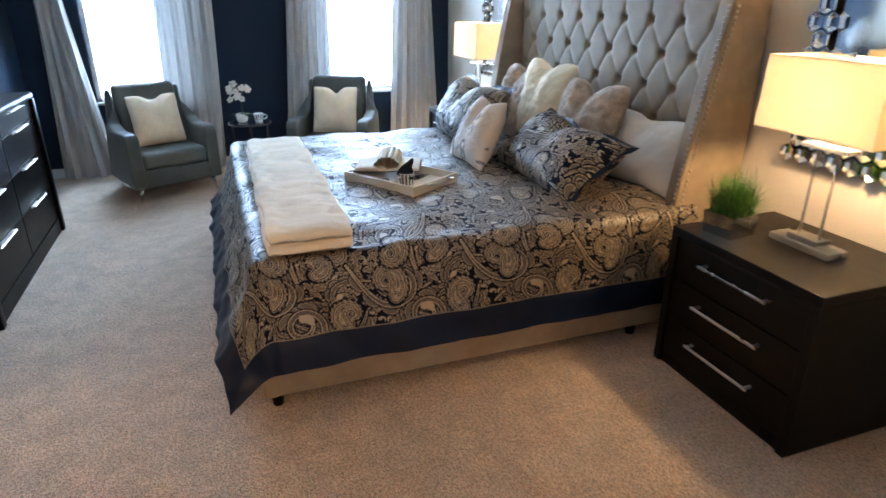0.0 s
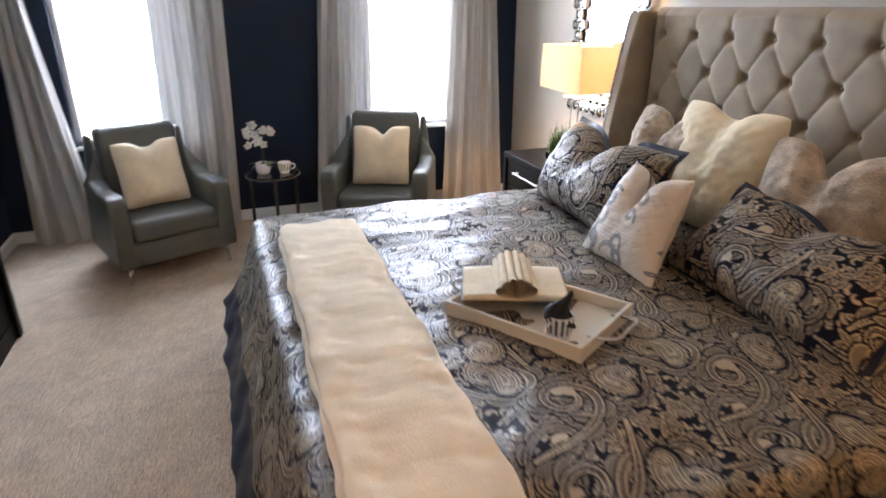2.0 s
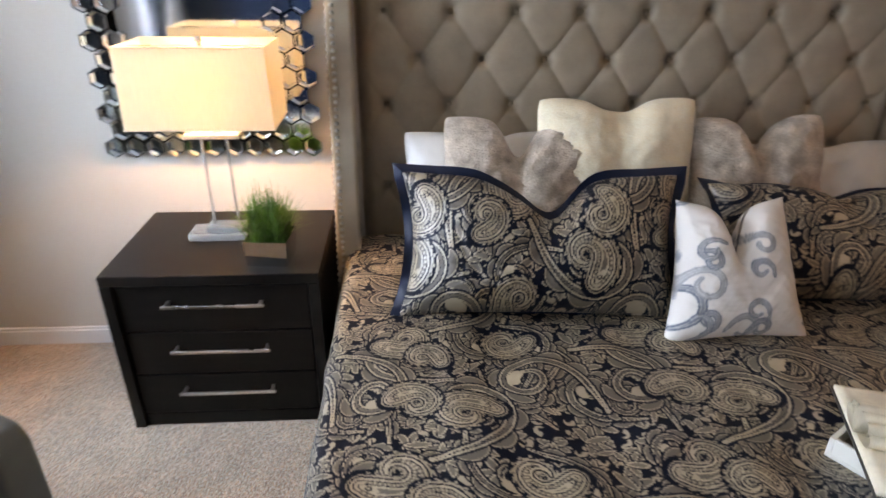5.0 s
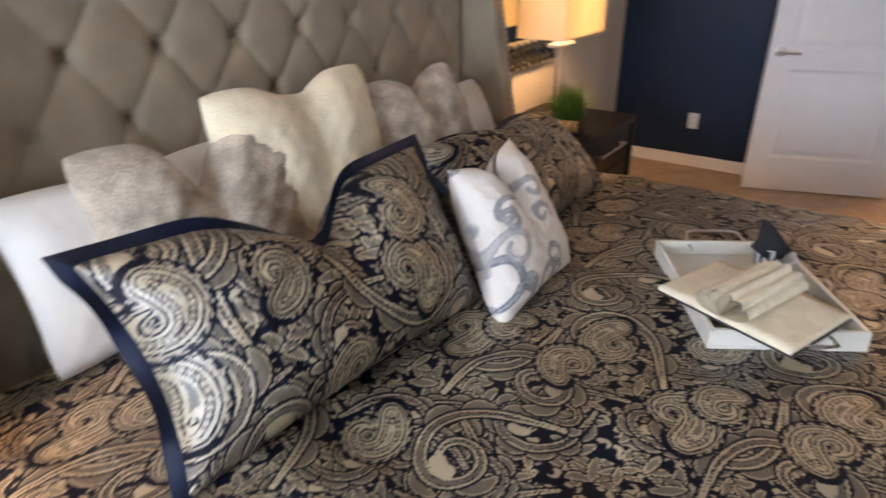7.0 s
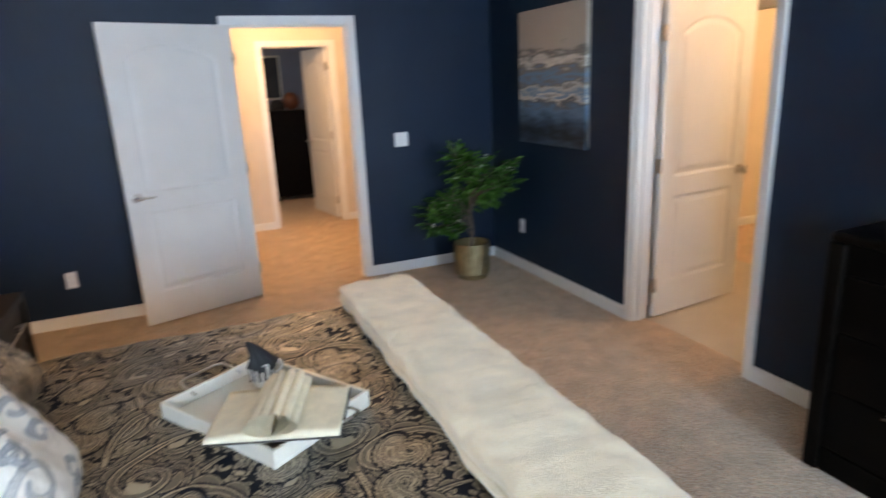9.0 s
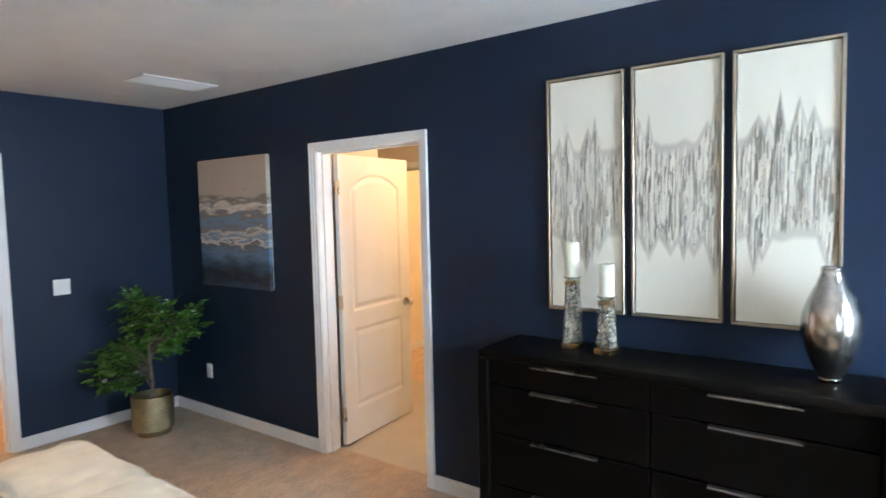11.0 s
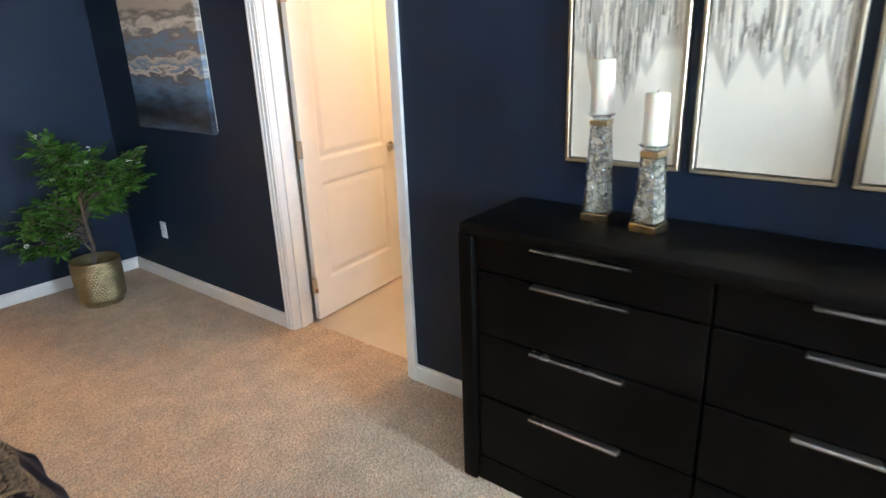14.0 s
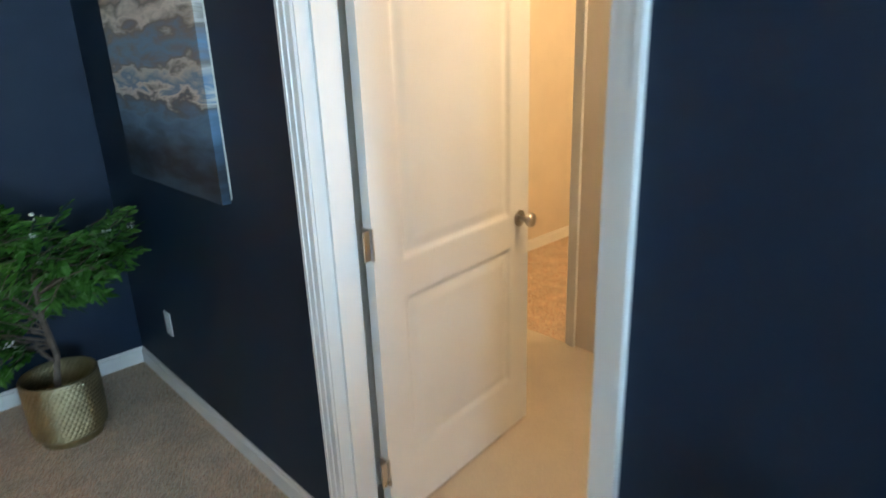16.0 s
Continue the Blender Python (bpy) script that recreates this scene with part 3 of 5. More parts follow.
def tufted_panel():
    y0, y1, z0, z1 = 2.755, 4.90, 0.42, 1.62
    ys, zs = np.meshgrid(np.linspace(y0, y1, 300), np.linspace(z0, z1, 190), indexing="ij")
    dy, dz, by, bz = 0.2422, 0.169, 4.188, 1.315
    a = (ys - by) / dy + (zs - bz) / (2 * dz)
    b = (ys - by) / dy - (zs - bz) / (2 * dz)
    ra, rb = a - np.round(a), b - np.round(b)
    off = np.hypot((ra + rb) / 2 * dy, (ra - rb) * dz)
    grad = math.hypot(1 / dy, 0.5 / dz)
    soft = 0.008 * (np.exp(-np.abs(ra / grad) / 0.016) + np.exp(-np.abs(rb / grad) / 0.016))
    line = 0.0015 * (np.exp(-(ra / grad / 0.003) ** 2) + np.exp(-(rb / grad / 0.003) ** 2))
    # above the top row the pleats run straight up
    above = np.clip((zs - (bz + dz + 0.012)) / 0.03, 0, 1)
    up = (ys - by) / dy + 0.5
    pleat = np.abs(up - np.round(up)) * dy
    h = 0.038 - (soft + line) * (1 - above) - above * (0.009 * np.exp(-pleat / 0.016) + 0.002 * np.exp(-(pleat / 0.003) ** 2)) - 0.030 * np.exp(-(off / 0.024) ** 2)
    h = np.maximum(h, -0.004)
    edge = np.minimum.reduce([ys - y0, y1 - ys, (z1 - zs) * 1.2])
    roll = np.clip(edge / 0.05, 0, 1)
    h = h * (0.35 + 0.65 * roll) - 0.05 * (1 - np.sqrt(np.clip(1 - (1 - roll) ** 2, 0, 1)))
    P = np.stack([2.962 - h - BX0, ys - BC, zs], -1)
    panel = grid_object("headboard", P, velvet, bed, flip=True)
    tagged(panel, "diamond-tufted taupe velvet headboard")
    for r in range(-5, 2):
        for c in range(-6, 4):
            yb, zb = by + (c + (0.5 if r % 2 else 0)) * dy, bz + r * dz
            if y0 + 0.06 < yb < y1 - 0.06 and zb > 0.62:
                bm = bmesh.new()
                bmesh.ops.create_uvsphere(bm, u_segments=10, v_segments=6, radius=0.0115, matrix=pose(2.962 - BX0, yb - BC, zb) @ Matrix.Diagonal((0.55, 1, 1, 1)))
                part("tuft_button", bm, velvet, panel, smooth=True)


tufted_panel()
part("headboard_back", local(box(2.97, 2.71, 0.06, 3.06, 4.945, 1.59, 0.02, 3)), velvet, bed, smooth=True)
nail = material("antique nickel nailheads", (0.50, 0.44, 0.37), 0.3, 1.0, vary=0.1, bump=0.05)
for y0, y1 in ((2.665, 2.755), (4.90, 4.99)):
    n = 40
    bm = bmesh.new()
    loop = []
    for k in range(n + 1):
        z = 0.05 + (1.585 - 0.05) * k / n
        loop.append((2.64 + 0.20 * (k / n) ** 1.6, z))
    prof = loop + [(loop[-1][0] + 0.03, 1.60), (3.06, 1.60), (3.06, 0.05)]
    vs = [[bm.verts.new((x, y, z)) for x, z in prof] for y in (y0, y1)]
    bm.faces.new(vs[0][::-1])
    bm.faces.new(vs[1])
    for k in range(len(prof)):
        j = (k + 1) % len(prof)
        bm.faces.new((vs[0][k], vs[0][j], vs[1][j], vs[1][k]))
    bmesh.ops.recalc_face_normals(bm, faces=bm.faces)
    sharp = [e for e in bm.edges if len(e.link_faces) == 2 and e.calc_face_angle(0) > 0.6]
    bmesh.ops.bevel(bm, geom=sharp, offset=0.012, segments=3, profile=0.5, affect="EDGES")
    wing = part("wing", local(bm), velvet, bed, "taupe velvet wing edged with nailheads")
    outer = y0 if y0 < 3 else y1
    sgn = -1 if y0 < 3 else 1
    bm = bmesh.new()
    for k in range(62):
        z = 0.08 + k * 0.0243
        x = 2.64 + 0.20 * max(0, (z - 0.05) / 1.535) ** 1.6
        bmesh.ops.create_uvsphere(bm, u_segments=8, v_segments=5, radius=0.0075, matrix=Matrix.Translation((x + 0.028, outer + sgn * 0.0005, z)))
        bmesh.ops.create_uvsphere(bm, u_segments=8, v_segments=5, radius=0.0075, matrix=Matrix.Translation((x - 0.0005, outer - sgn * 0.022, z)))
    tagged(part("nailhead_trim", local(bm), nail, wing, "row of antique nickel nailheads", True), kind="stuff")
for y0, y1 in ((BY0 + 0.01, BY0 + 0.07), (BY1 - 0.07, BY1 - 0.01)):
    part("side_rail", local(box(BX0, y0, 0.055, 2.66, y1, 0.33, 0.018, 3)), velvet, bed, smooth=True)
part("foot_rail", local(box(BX0 - 0.035, BY0 + 0.005, 0.055, BX0 + 0.03, BY1 - 0.005, 0.33, 0.018, 3)), velvet, bed, smooth=True)
part("mattress", local(box(BX0 + 0.03, 2.79, 0.25, 2.88, 4.83, 0.625, 0.06, 4)), linen, bed, smooth=True)
for x, y in ((BX0 + 0.02, BY0 + 0.05), (BX0 + 0.02, BY1 - 0.05), (2.5, BY0 + 0.05), (2.5, BY1 - 0.05)):
    part("leg", local(cyl(0.022, 0.028, 0, 0.06, 16, 0.003, m=pose(x, y, 0))), espresso, bed)


# ---- bedding ----
TOPZ, FX, NYD, FYD = 0.677, 0.765, 2.70, 4.885


def comforter():
    hang, r = 0.525, 0.075
    ds = 0.0038
    s = np.arange(-hang, 2.80 - FX, ds)
    t = np.arange(-hang, FYD - NYD + hang, ds)
    S, Tt = np.meshgrid(s, t, indexing="ij")
    wide = FYD - NYD
    dx = np.clip(-S, 0, None)
    dn, df = np.clip(-Tt, 0, None), np.clip(Tt - wide, 0, None)
    dyy = dn - df
    d = np.hypot(dx, dyy)
    both = np.minimum(dx, np.abs(dyy))
    d = d - 0.14 * both
    hyp = np.maximum(np.hypot(dx, dyy), 1e-6)
    nx, ny = -dx / hyp, -dyy / hyp
    arc = r * math.pi / 2
    ang = np.clip(d / r, 0, math.pi / 2)
    rest = np.clip(d - arc, 0, None)
    along = S + Tt
    wave = 0.5 + 0.28 * np.sin(along * 6.1 + 1.9 * np.sin(along * 2.3)) + 0.22 * np.sin(along * 14.7 + 2.4 * np.sin(along * 3.7 + 1))
    flare = 0.15 + 0.06 * wave + 0.24 * dx / hang + 0.02 * both / hang
    out = r * np.sin(ang) + rest * flare
    drop = r * (1 - np.cos(ang)) + rest * np.sqrt(np.clip(1 - flare ** 2, 0.2, 1))
    X = FX + np.clip(S, 0, None) + nx * out
    Y = NYD + np.clip(Tt, 0, wide) + ny * out
    Z = np.maximum(TOPZ - drop, 0.012)
    P = np.stack([X, Y, Z], -1)
    flat = np.clip(1 - d / 0.2, 0, 1)
    swell = rough_noise(P, 5.5, 0.016) + rough_noise(P + 3.1, 15, 0.006)
    side = rough_noise(P * 0.6 + 7, 14, 0.014)
    P[..., 2] += swell * flat - 0.02 * np.clip(1 - np.minimum(Tt, wide - Tt) / 0.25, 0, 1) * flat
    P[..., 0] += nx * side * (1 - flat)
    P[..., 1] += ny * side * (1 - flat)
    hem = np.minimum.reduce([S + hang, Tt + hang, wide + hang - Tt])
    weave = sample(TILE, (S + 0.022 * np.sin(Tt * 7.3 + 1.9 * np.sin(S * 2.1))) / 1.07 + 3, (Tt + 0.022 * np.sin(S * 6.1 + 1.7 * np.sin(Tt * 2.7))) / 1.07 + 3)
    edge = hem - 0.135
    weave = np.where((edge > 0) & (edge < 0.007), 0.55, weave)
    inner = (hem[:-1, :-1] + hem[1:, 1:]) / 2 > 0.135
    bed_cover = thing("comforter", pose(0, 0, 0), "navy and silver paisley comforter with navy border, draped over the bed", "bedding")
    top = grid_object("paisley_panel", P, paisley_mat, bed_cover, keep=inner, attrs={"weave": weave})
    b2 = P[::2, ::2]
    in2 = (hem[::2, ::2][:-1, :-1] + hem[::2, ::2][1:, 1:]) / 2 <= 0.141
    border = grid_object("border", b2 - np.stack([nx, ny, np.zeros_like(nx)], -1)[::2, ::2] * 0.002, navy_satin, bed_cover, keep=in2)
    tagged(border, "navy satin border")
    return bed_cover


comforter()


def stand(x, y, z, lean=20, yaw=0, roll=0):
    """The pose of a cushion that stands at its lower middle and faces the foot of the bed."""
    base = Matrix(((0, 0, -1, 0), (-1, 0, 0, 0), (0, 1, 0, 0), (0, 0, 0, 1)))
    return Matrix.Translation((x, y, z)) @ pose(0, 0, 0, 0, 0, yaw) @ pose(0, 0, 0, 0, lean, 0) @ base @ pose(0, 0, 0, 0, 0, roll)


def cushion(name, m, w, h, t, mat, label, chop=0.05, ear=0.10, res=0.012, weave=None, flange=None, lumps=0.006, seed=0.0, group="", taper=0.0, soft=0.0):
    """A stuffed cushion with pulled corners and a dent in its top edge. Local x across, y up from its lower edge, z to the front."""
    th = thing(name, m, label, "pillow", group)
    nu, nv = max(24, int(w / res)), max(24, int(h / res))
    u, v = np.meshgrid(np.linspace(-1, 1, nu), np.linspace(-1, 1, nv), indexing="ij")
    crease = np.exp(-(u / 0.26) ** 2) * ((v + 1) / 2) ** 2.2
    x = w / 2 * u * (1 - ear * (1 - v ** 2) ** 1.0 * np.abs(u) ** 1.5)
    y = h / 2 + h / 2 * v * (1 - ear * 0.9 * (1 - u ** 2) * np.abs(v) ** 1.5) - chop * crease * (1 + 0.25 * np.sin(9 * u + seed))
    x = x * (1 - taper * (v + 1) / 2)
    tuck = 1 - soft * (np.abs(u) * np.abs(v)) ** 5
    x, y = x * tuck, h / 2 + (y - h / 2) * tuck
    body = ((1 - np.abs(u) ** 3.2) * (1 - np.abs(v) ** 3.2)).clip(0) ** 0.62
    prof = t / 2 * body * (1 - 0.42 * crease * np.abs(1 - np.abs(u)))
    for side in (1, -1):
        P = np.stack([x, y, side * prof], -1)
        bump = rough_noise(P + seed, 22, lumps) + rough_noise(P * 1.3 + 2 * seed, 55, lumps * 0.45)
        P[..., 2] += side * bump * np.clip(body * 1.5, 0, 1)
        at = {"weave": weave(x + w / 2, y)} if weave is not None else None
        if side < 0 and weave is not None:
            P, at = P[::2, ::2], {"weave": at["weave"][::2, ::2]}
        grid_object("front" if side > 0 else "back", P, mat, th, attrs=at, flip=side < 0)
    if flange is not None:
        fw, fm = flange
        k = 160
        edge = [(-1 + 2 * i / k, -1) for i in range(k)] + [(1, -1 + 2 * i / k) for i in range(k)] + [(1 - 2 * i / k, 1) for i in range(k)] + [(-1, 1 - 2 * i / k) for i in range(k)]
        rows = []
        for j, f in enumerate((-0.012, 0.0, fw * 0.5, fw)):
            row = []
            for i, (a, b) in enumerate(edge):
                cr = math.exp(-(a / 0.26) ** 2) * ((b + 1) / 2) ** 2.2
                px = w / 2 * a * (1 - ear * (1 - b * b) * abs(a) ** 1.5)
                py = h / 2 + h / 2 * b * (1 - ear * 0.9 * (1 - a * a) * abs(b) ** 1.5) - chop * cr * (1 + 0.25 * math.sin(9 * a + seed))
                ox = (1 if a > 0 else -1) * max(0, (abs(a) - 0.9) / 0.1) if abs(b) == 1 else (1 if a > 0 else -1)
                oy = (1 if b > 0 else -1) * max(0, (abs(b) - 0.9) / 0.1) if abs(a) == 1 else (1 if b > 0 else -1)
                row.append((px + ox * f, py + oy * f * (1.0 if oy > 0 else 0.15), 0.012 * math.sin(i * 0.09 + seed) * max(0, f) / fw))
            rows.append(row + [row[0]])
        P = np.array(rows)
        for side in (1, -1):
            Q = P.copy()
            Q[..., 2] += side * np.array([0.006, 0.005, 0.0025, 0.0005])[:, None]
            tagged(grid_object("flange", Q, fm, th, flip=side > 0), "navy satin flange")
    return th


sham = lambda du, dv: (lambda x, y: sample(TILE, x / 1.12 + du, y / 1.12 + dv))
cushion("sleeping_pillow", stand(2.70, 4.42, 0.67, 17), 0.64, 0.43, 0.17, linen, "ivory satin bed pillow against the headboard", 0.03, 0.07, seed=1.0, soft=0.05, group="bed pillows")
cushion("sleeping_pillow", stand(2.68, 3.08, 0.66, 26, 4), 0.66, 0.40, 0.17, linen, "ivory satin bed pillow against the headboard", 0.03, 0.07, seed=4.0, soft=0.05, group="bed pillows")
cushion("fur_pillow", stand(2.56, 4.325, 0.68, 18, -4), 0.57, 0.51, 0.20, fur_taupe, "taupe mottled faux-fur pillow with a dented top", 0.11, 0.07, seed=2.0, lumps=0.012, soft=0.07, group="faux fur pillows")
cushion("fur_pillow", stand(2.56, 3.43, 0.68, 18, 5), 0.55, 0.51, 0.20, fur_taupe, "taupe mottled faux-fur pillow with a dented top", 0.11, 0.07, seed=3.0, lumps=0.012, soft=0.07, group="faux fur pillows")
cushion("cream_pillow", stand(2.58, 3.97, 0.68, 14), 0.60, 0.57, 0.20, fur_cream, "cream plush square pillow with a dented top", 0.055, 0.07, seed=5.0, lumps=0.009, soft=0.07)
cushion("paisley_sham", stand(2.16, 4.32, 0.665, 31, -4), 0.88, 0.46, 0.32, paisley_mat, "navy and silver paisley sham with navy flange", 0.13, 0.10, 0.0040, sham(0.05, 0.1), (0.027, navy_satin), seed=6.0, group="paisley shams")
cushion("paisley_sham", stand(2.19, 3.28, 0.665, 51, 3, -5), 0.85, 0.44, 0.30, paisley_mat, "navy and silver paisley sham with navy flange", 0.03, 0.10, 0.0040, sham(0.3, 0.4), (0.022, navy_satin), seed=7.0, group="paisley shams")


def scroll_panel():
    n = 200
    U, V = np.meshgrid((np.arange(n) + 0.5) * 0.0025, (np.arange(n) + 0.5) * 0.0025, indexing="ij")
    img = np.zeros((n, n))
    for x, y, h, l, t, w, tone in ((0.03, 0.07, 15, 0.30, 260, 0.016, 0.95), (0.05, 0.18, 80, 0.40, -420, 0.013, 0.60), (0.02, 0.27, 30, 0.24, 330, 0.013, 0.50),
                             (0.13, 0.05, 20, 0.18, 330, 0.013, 0.9), (0.21, 0.06, 60, 0.24, -300, 0.013, 0.75), (0.30, 0.04, 80, 0.18, -340, 0.012, 0.9),
                             (0.36, 0.09, 80, 0.20, 340, 0.011, 0.85), (0.12, 0.34, 20, 0.18, -360, 0.011, 0.9), (0.21, 0.37, 150, 0.20, 340, 0.011, 0.85),
                             (0.30, 0.36, 60, 0.20, -360, 0.011, 0.8), (0.38, 0.25, 95, 0.18, 350, 0.011, 0.85), (0.08, 0.02, 10, 0.20, 250, 0.012, 0.85), (0.02, 0.38, -20, 0.18, -300, 0.012, 0.7)):
        pts = curl(x, y, h, l, t, 1.6, 60)
        d, k = strokes(pts, [w * (0.35 + 0.65 * math.sin(math.pi * min(1, (i + 6) / 70)) ** 0.8) for i in range(60)], U, V)
        img = np.where(d < 0, tone, img)
        img = np.where((d < -w * 0.45) & (d > -w * 0.62), tone * 0.45, img)
        img = np.where((d < -w * 0.62), tone * 0.8, img)
    return lambda x, y: sample(img, np.clip(x, 0.004, 0.494), np.clip(y, 0.004, 0.494))


scroll_mat = woven("ivory cloth with grey scrolls", (0.72, 0.63, 0.54), (0.06, 0.072, 0.095), (0.6, 0.5), 0.0006, (0.13, 0.16, 0.20), lustre=(0.3, 0.3))
cushion("scroll_pillow", stand(2.015, 3.765, 0.655, 27, 2, 0), 0.46, 0.43, 0.18, scroll_mat, "ivory square pillow with grey scrollwork embroidery", 0.13, 0.12, 0.0035, scroll_panel(), seed=8.0, taper=0.28)


def folded_throw():
    th = thing("throw_blanket", pose(0.95, 3.57, TOPZ - 0.004, 0, 0, -1.0), "white plush throw folded lengthwise across the bed", "blanket")
    for name, w, l, z0, z1, dx in (("lower_fold", 0.345, 1.88, 0.0, 0.045, 0.0), ("upper_fold", 0.335, 1.86, 0.036, 0.088, 0.004)):
        k, n = 72, 190
        a, s = np.meshgrid(np.linspace(0, 2 * math.pi, k), np.linspace(-1, 1, n), indexing="ij")
        end = (1 - np.abs(s) ** 26).clip(0) ** 0.5
        ca, sa = np.cos(a), np.sin(a)
        x = dx + w / 2 * np.sign(ca) * np.abs(ca) ** 0.35 * (0.93 + 0.07 * end)
        z = (z0 + z1) / 2 + (z1 - z0) / 2 * np.sign(sa) * np.abs(sa) ** 0.55 * (0.05 + 0.95 * end)
        y = s * l / 2
        P = np.stack([x, y, z], -1)
        up = (sa > 0.1)
        P[..., 2] += np.where(up, rough_noise(P * np.array([1.6, 0.7, 1.0]), 12, 0.008) + rough_noise(P + 2, 38, 0.004), 0)
        P[..., 0] += rough_noise(P + 5, 9, 0.012)
        drop = np.clip((np.abs(P[..., 1]) - 0.84) / 0.12, 0, 1)
        P[..., 2] -= 0.02 * drop ** 2
        grid_object(name, P, fur_white, th, flip=True)
    return th


folded_throw()


# ---- tray with book and cup ----
tray_white = material("cream lacquered wood", (0.72, 0.66, 0.56), 0.4, vary=0.03, grain=0.02, bump=0.05)
page_mat = material("aged book paper", (0.80, 0.67, 0.48), 0.8, vary=0.06, scale=30, grain=0.05, grain_scale=400, bump=0.1)
cover_mat = material("dark book cover", (0.05, 0.04, 0.035), 0.5)
china = material("white glazed china", (0.80, 0.78, 0.74), 0.15, vary=0.02, grain=0.0, bump=0.0, coat=0.3)
black_cloth = material("black cotton napkin", (0.008, 0.008, 0.010), 0.8, vary=0.1, grain=0.05, bump=0.3)
grey_glaze = material("dark grey glaze", (0.07, 0.07, 0.075), 0.2)
TRAY_Z = 0.672


def serving_tray():
    L, W, H = 0.495, 0.365, 0.052
    tray = thing("serving_tray", pose(1.538, 3.485, TRAY_Z, 0, 0, -58), "cream wooden serving tray with chrome handles on the bed", "tray")
    part("base", box(-L / 2, -W / 2, 0, L / 2, W / 2, 0.010, 0.002), tray_white, tray)
    for y0, y1 in ((-W / 2, -W / 2 + 0.012), (W / 2 - 0.012, W / 2)):
        part("long_side", box(-L / 2, y0, 0.010, L / 2, y1, H, 0.002), tray_white, tray)
    for x0, x1 in ((-L / 2, -L / 2 + 0.012), (L / 2 - 0.012, L / 2)):
        part("short_side", box(x0, -W / 2 + 0.012, 0.010, x1, W / 2 - 0.012, H, 0.002), tray_white, tray)
    for s in (-1, 1):
        x = s * L / 2
        pts = [(x - s * 0.03, -0.085, H - 0.014), (x + s * 0.02, -0.085, H - 0.006), (x + s * 0.055, -0.075, H + 0.002), (x + s * 0.062, -0.055, H + 0.003),
               (x + s * 0.062, 0.055, H + 0.003), (x + s * 0.055, 0.075, H + 0.002), (x + s * 0.02, 0.085, H - 0.006), (x - s * 0.03, 0.085, H - 0.014)]
        part("handle", tube(pts, 0.0045, 10), steel, tray, "chrome wire handle", True)


serving_tray()


def open_book():
    book = thing("open_book", pose(1.512, 3.625, TRAY_Z + 0.054, 0, 0, -21) @ Matrix.Diagonal((0.93, 1.06, 1.05, 1)), "open old book with rolled cream pages, lying on the tray", "book")
    for s in (-1, 1):
        part("cover", box(min(0, s * 0.195), -0.125, 0, max(0, s * 0.195), 0.125, 0.003, 0.001, 1), cover_mat, book, "dark book cover")
        n = 24
        u, v = np.meshgrid(np.linspace(0, 1, n), np.linspace(-0.12, 0.12, 12), indexing="ij")
        z = 0.004 + 0.020 * np.sin(np.clip(u * 3.2, 0, math.pi / 2)) * (1 - 0.5 * u) + 0.0015 * np.sin(v * 40 + s) * u
        top = np.stack([s * u * 0.188, v, z], -1)
        low = top.copy()
        low[..., 2] = 0.0035
        ring = np.concatenate([low[:, :1], top, low[:, -1:]], 1)
        cap = np.concatenate([ring, np.stack([ring[-1:, :, 0], ring[-1:, :, 1], np.full_like(ring[-1:, :, 0], 0.0035)], -1)], 0)
        grid_object("page_block", cap, page_mat, book, smooth=False, flip=s < 0)
    for a in (-64, -38, -12, 14, 40, 64):
        c, L, wd = radians(90 - a), 0.080, 0.016
        ring = []
        for t in np.linspace(0, 2 * math.pi, 30):
            al, ac = L * (1 - math.cos(t)) / 2, wd * math.sin(t) * math.sin(t / 2) ** 1.2 * 1.3
            ring.append((math.cos(c) * al - math.sin(c) * ac, 0.014 + math.sin(c) * al * 0.8 + math.cos(c) * ac))
        P = np.array([[(x, y + 0.004 * math.sin(a), z) for x, z in ring] for y in np.linspace(-0.119, 0.119, 8)])
        grid_object("rolled_page", P, page_mat, book)


open_book()


def striped_cup(m, label, r=0.043, h=0.082, napkin=True):
    cup = thing("cup", m, label, "cup")
    part("body", lathe([(r * 0.66, 0), (r * 0.72, 0.004), (r * 0.86, h * 0.35), (r * 0.97, h * 0.75), (r, h), (r - 0.004, h), (r * 0.9, h * 0.6), (r * 0.66, 0.008)], 36), china, cup, smooth=True)
    for k in range(14):
        a = 2 * math.pi * k / 14
        bm = bmesh.new()
        pts = [(r * 0.86 + 0.0005, h * 0.30), (r * 0.975 + 0.0005, h * 0.75), (r + 0.0008, h * 0.97)]
        vs = []
        for rr, z in pts:
            vs.append([bm.verts.new((rr * math.cos(a + e), rr * math.sin(a + e), z)) for e in (-0.10, 0.0, 0.10)])
        for p, q in zip(vs, vs[1:]):
            for j in range(2):
                bm.faces.new((p[j], p[j + 1], q[j + 1], q[j]))
        part("stripe", bm, grey_glaze, cup, "dark grey stripe")
    part("handle", tube([(r * 0.93, 0, h * 0.78), (r + 0.022, 0, h * 0.76), (r + 0.030, 0, h * 0.55), (r + 0.020, 0, h * 0.33), (r * 0.84, 0, h * 0.28)], 0.0045, 8), china, cup, smooth=True)
    return cup


striped_cup(pose(1.522, 3.32, TRAY_Z + 0.011, 0, 0, 200), "white cup with grey stripes standing on the tray")


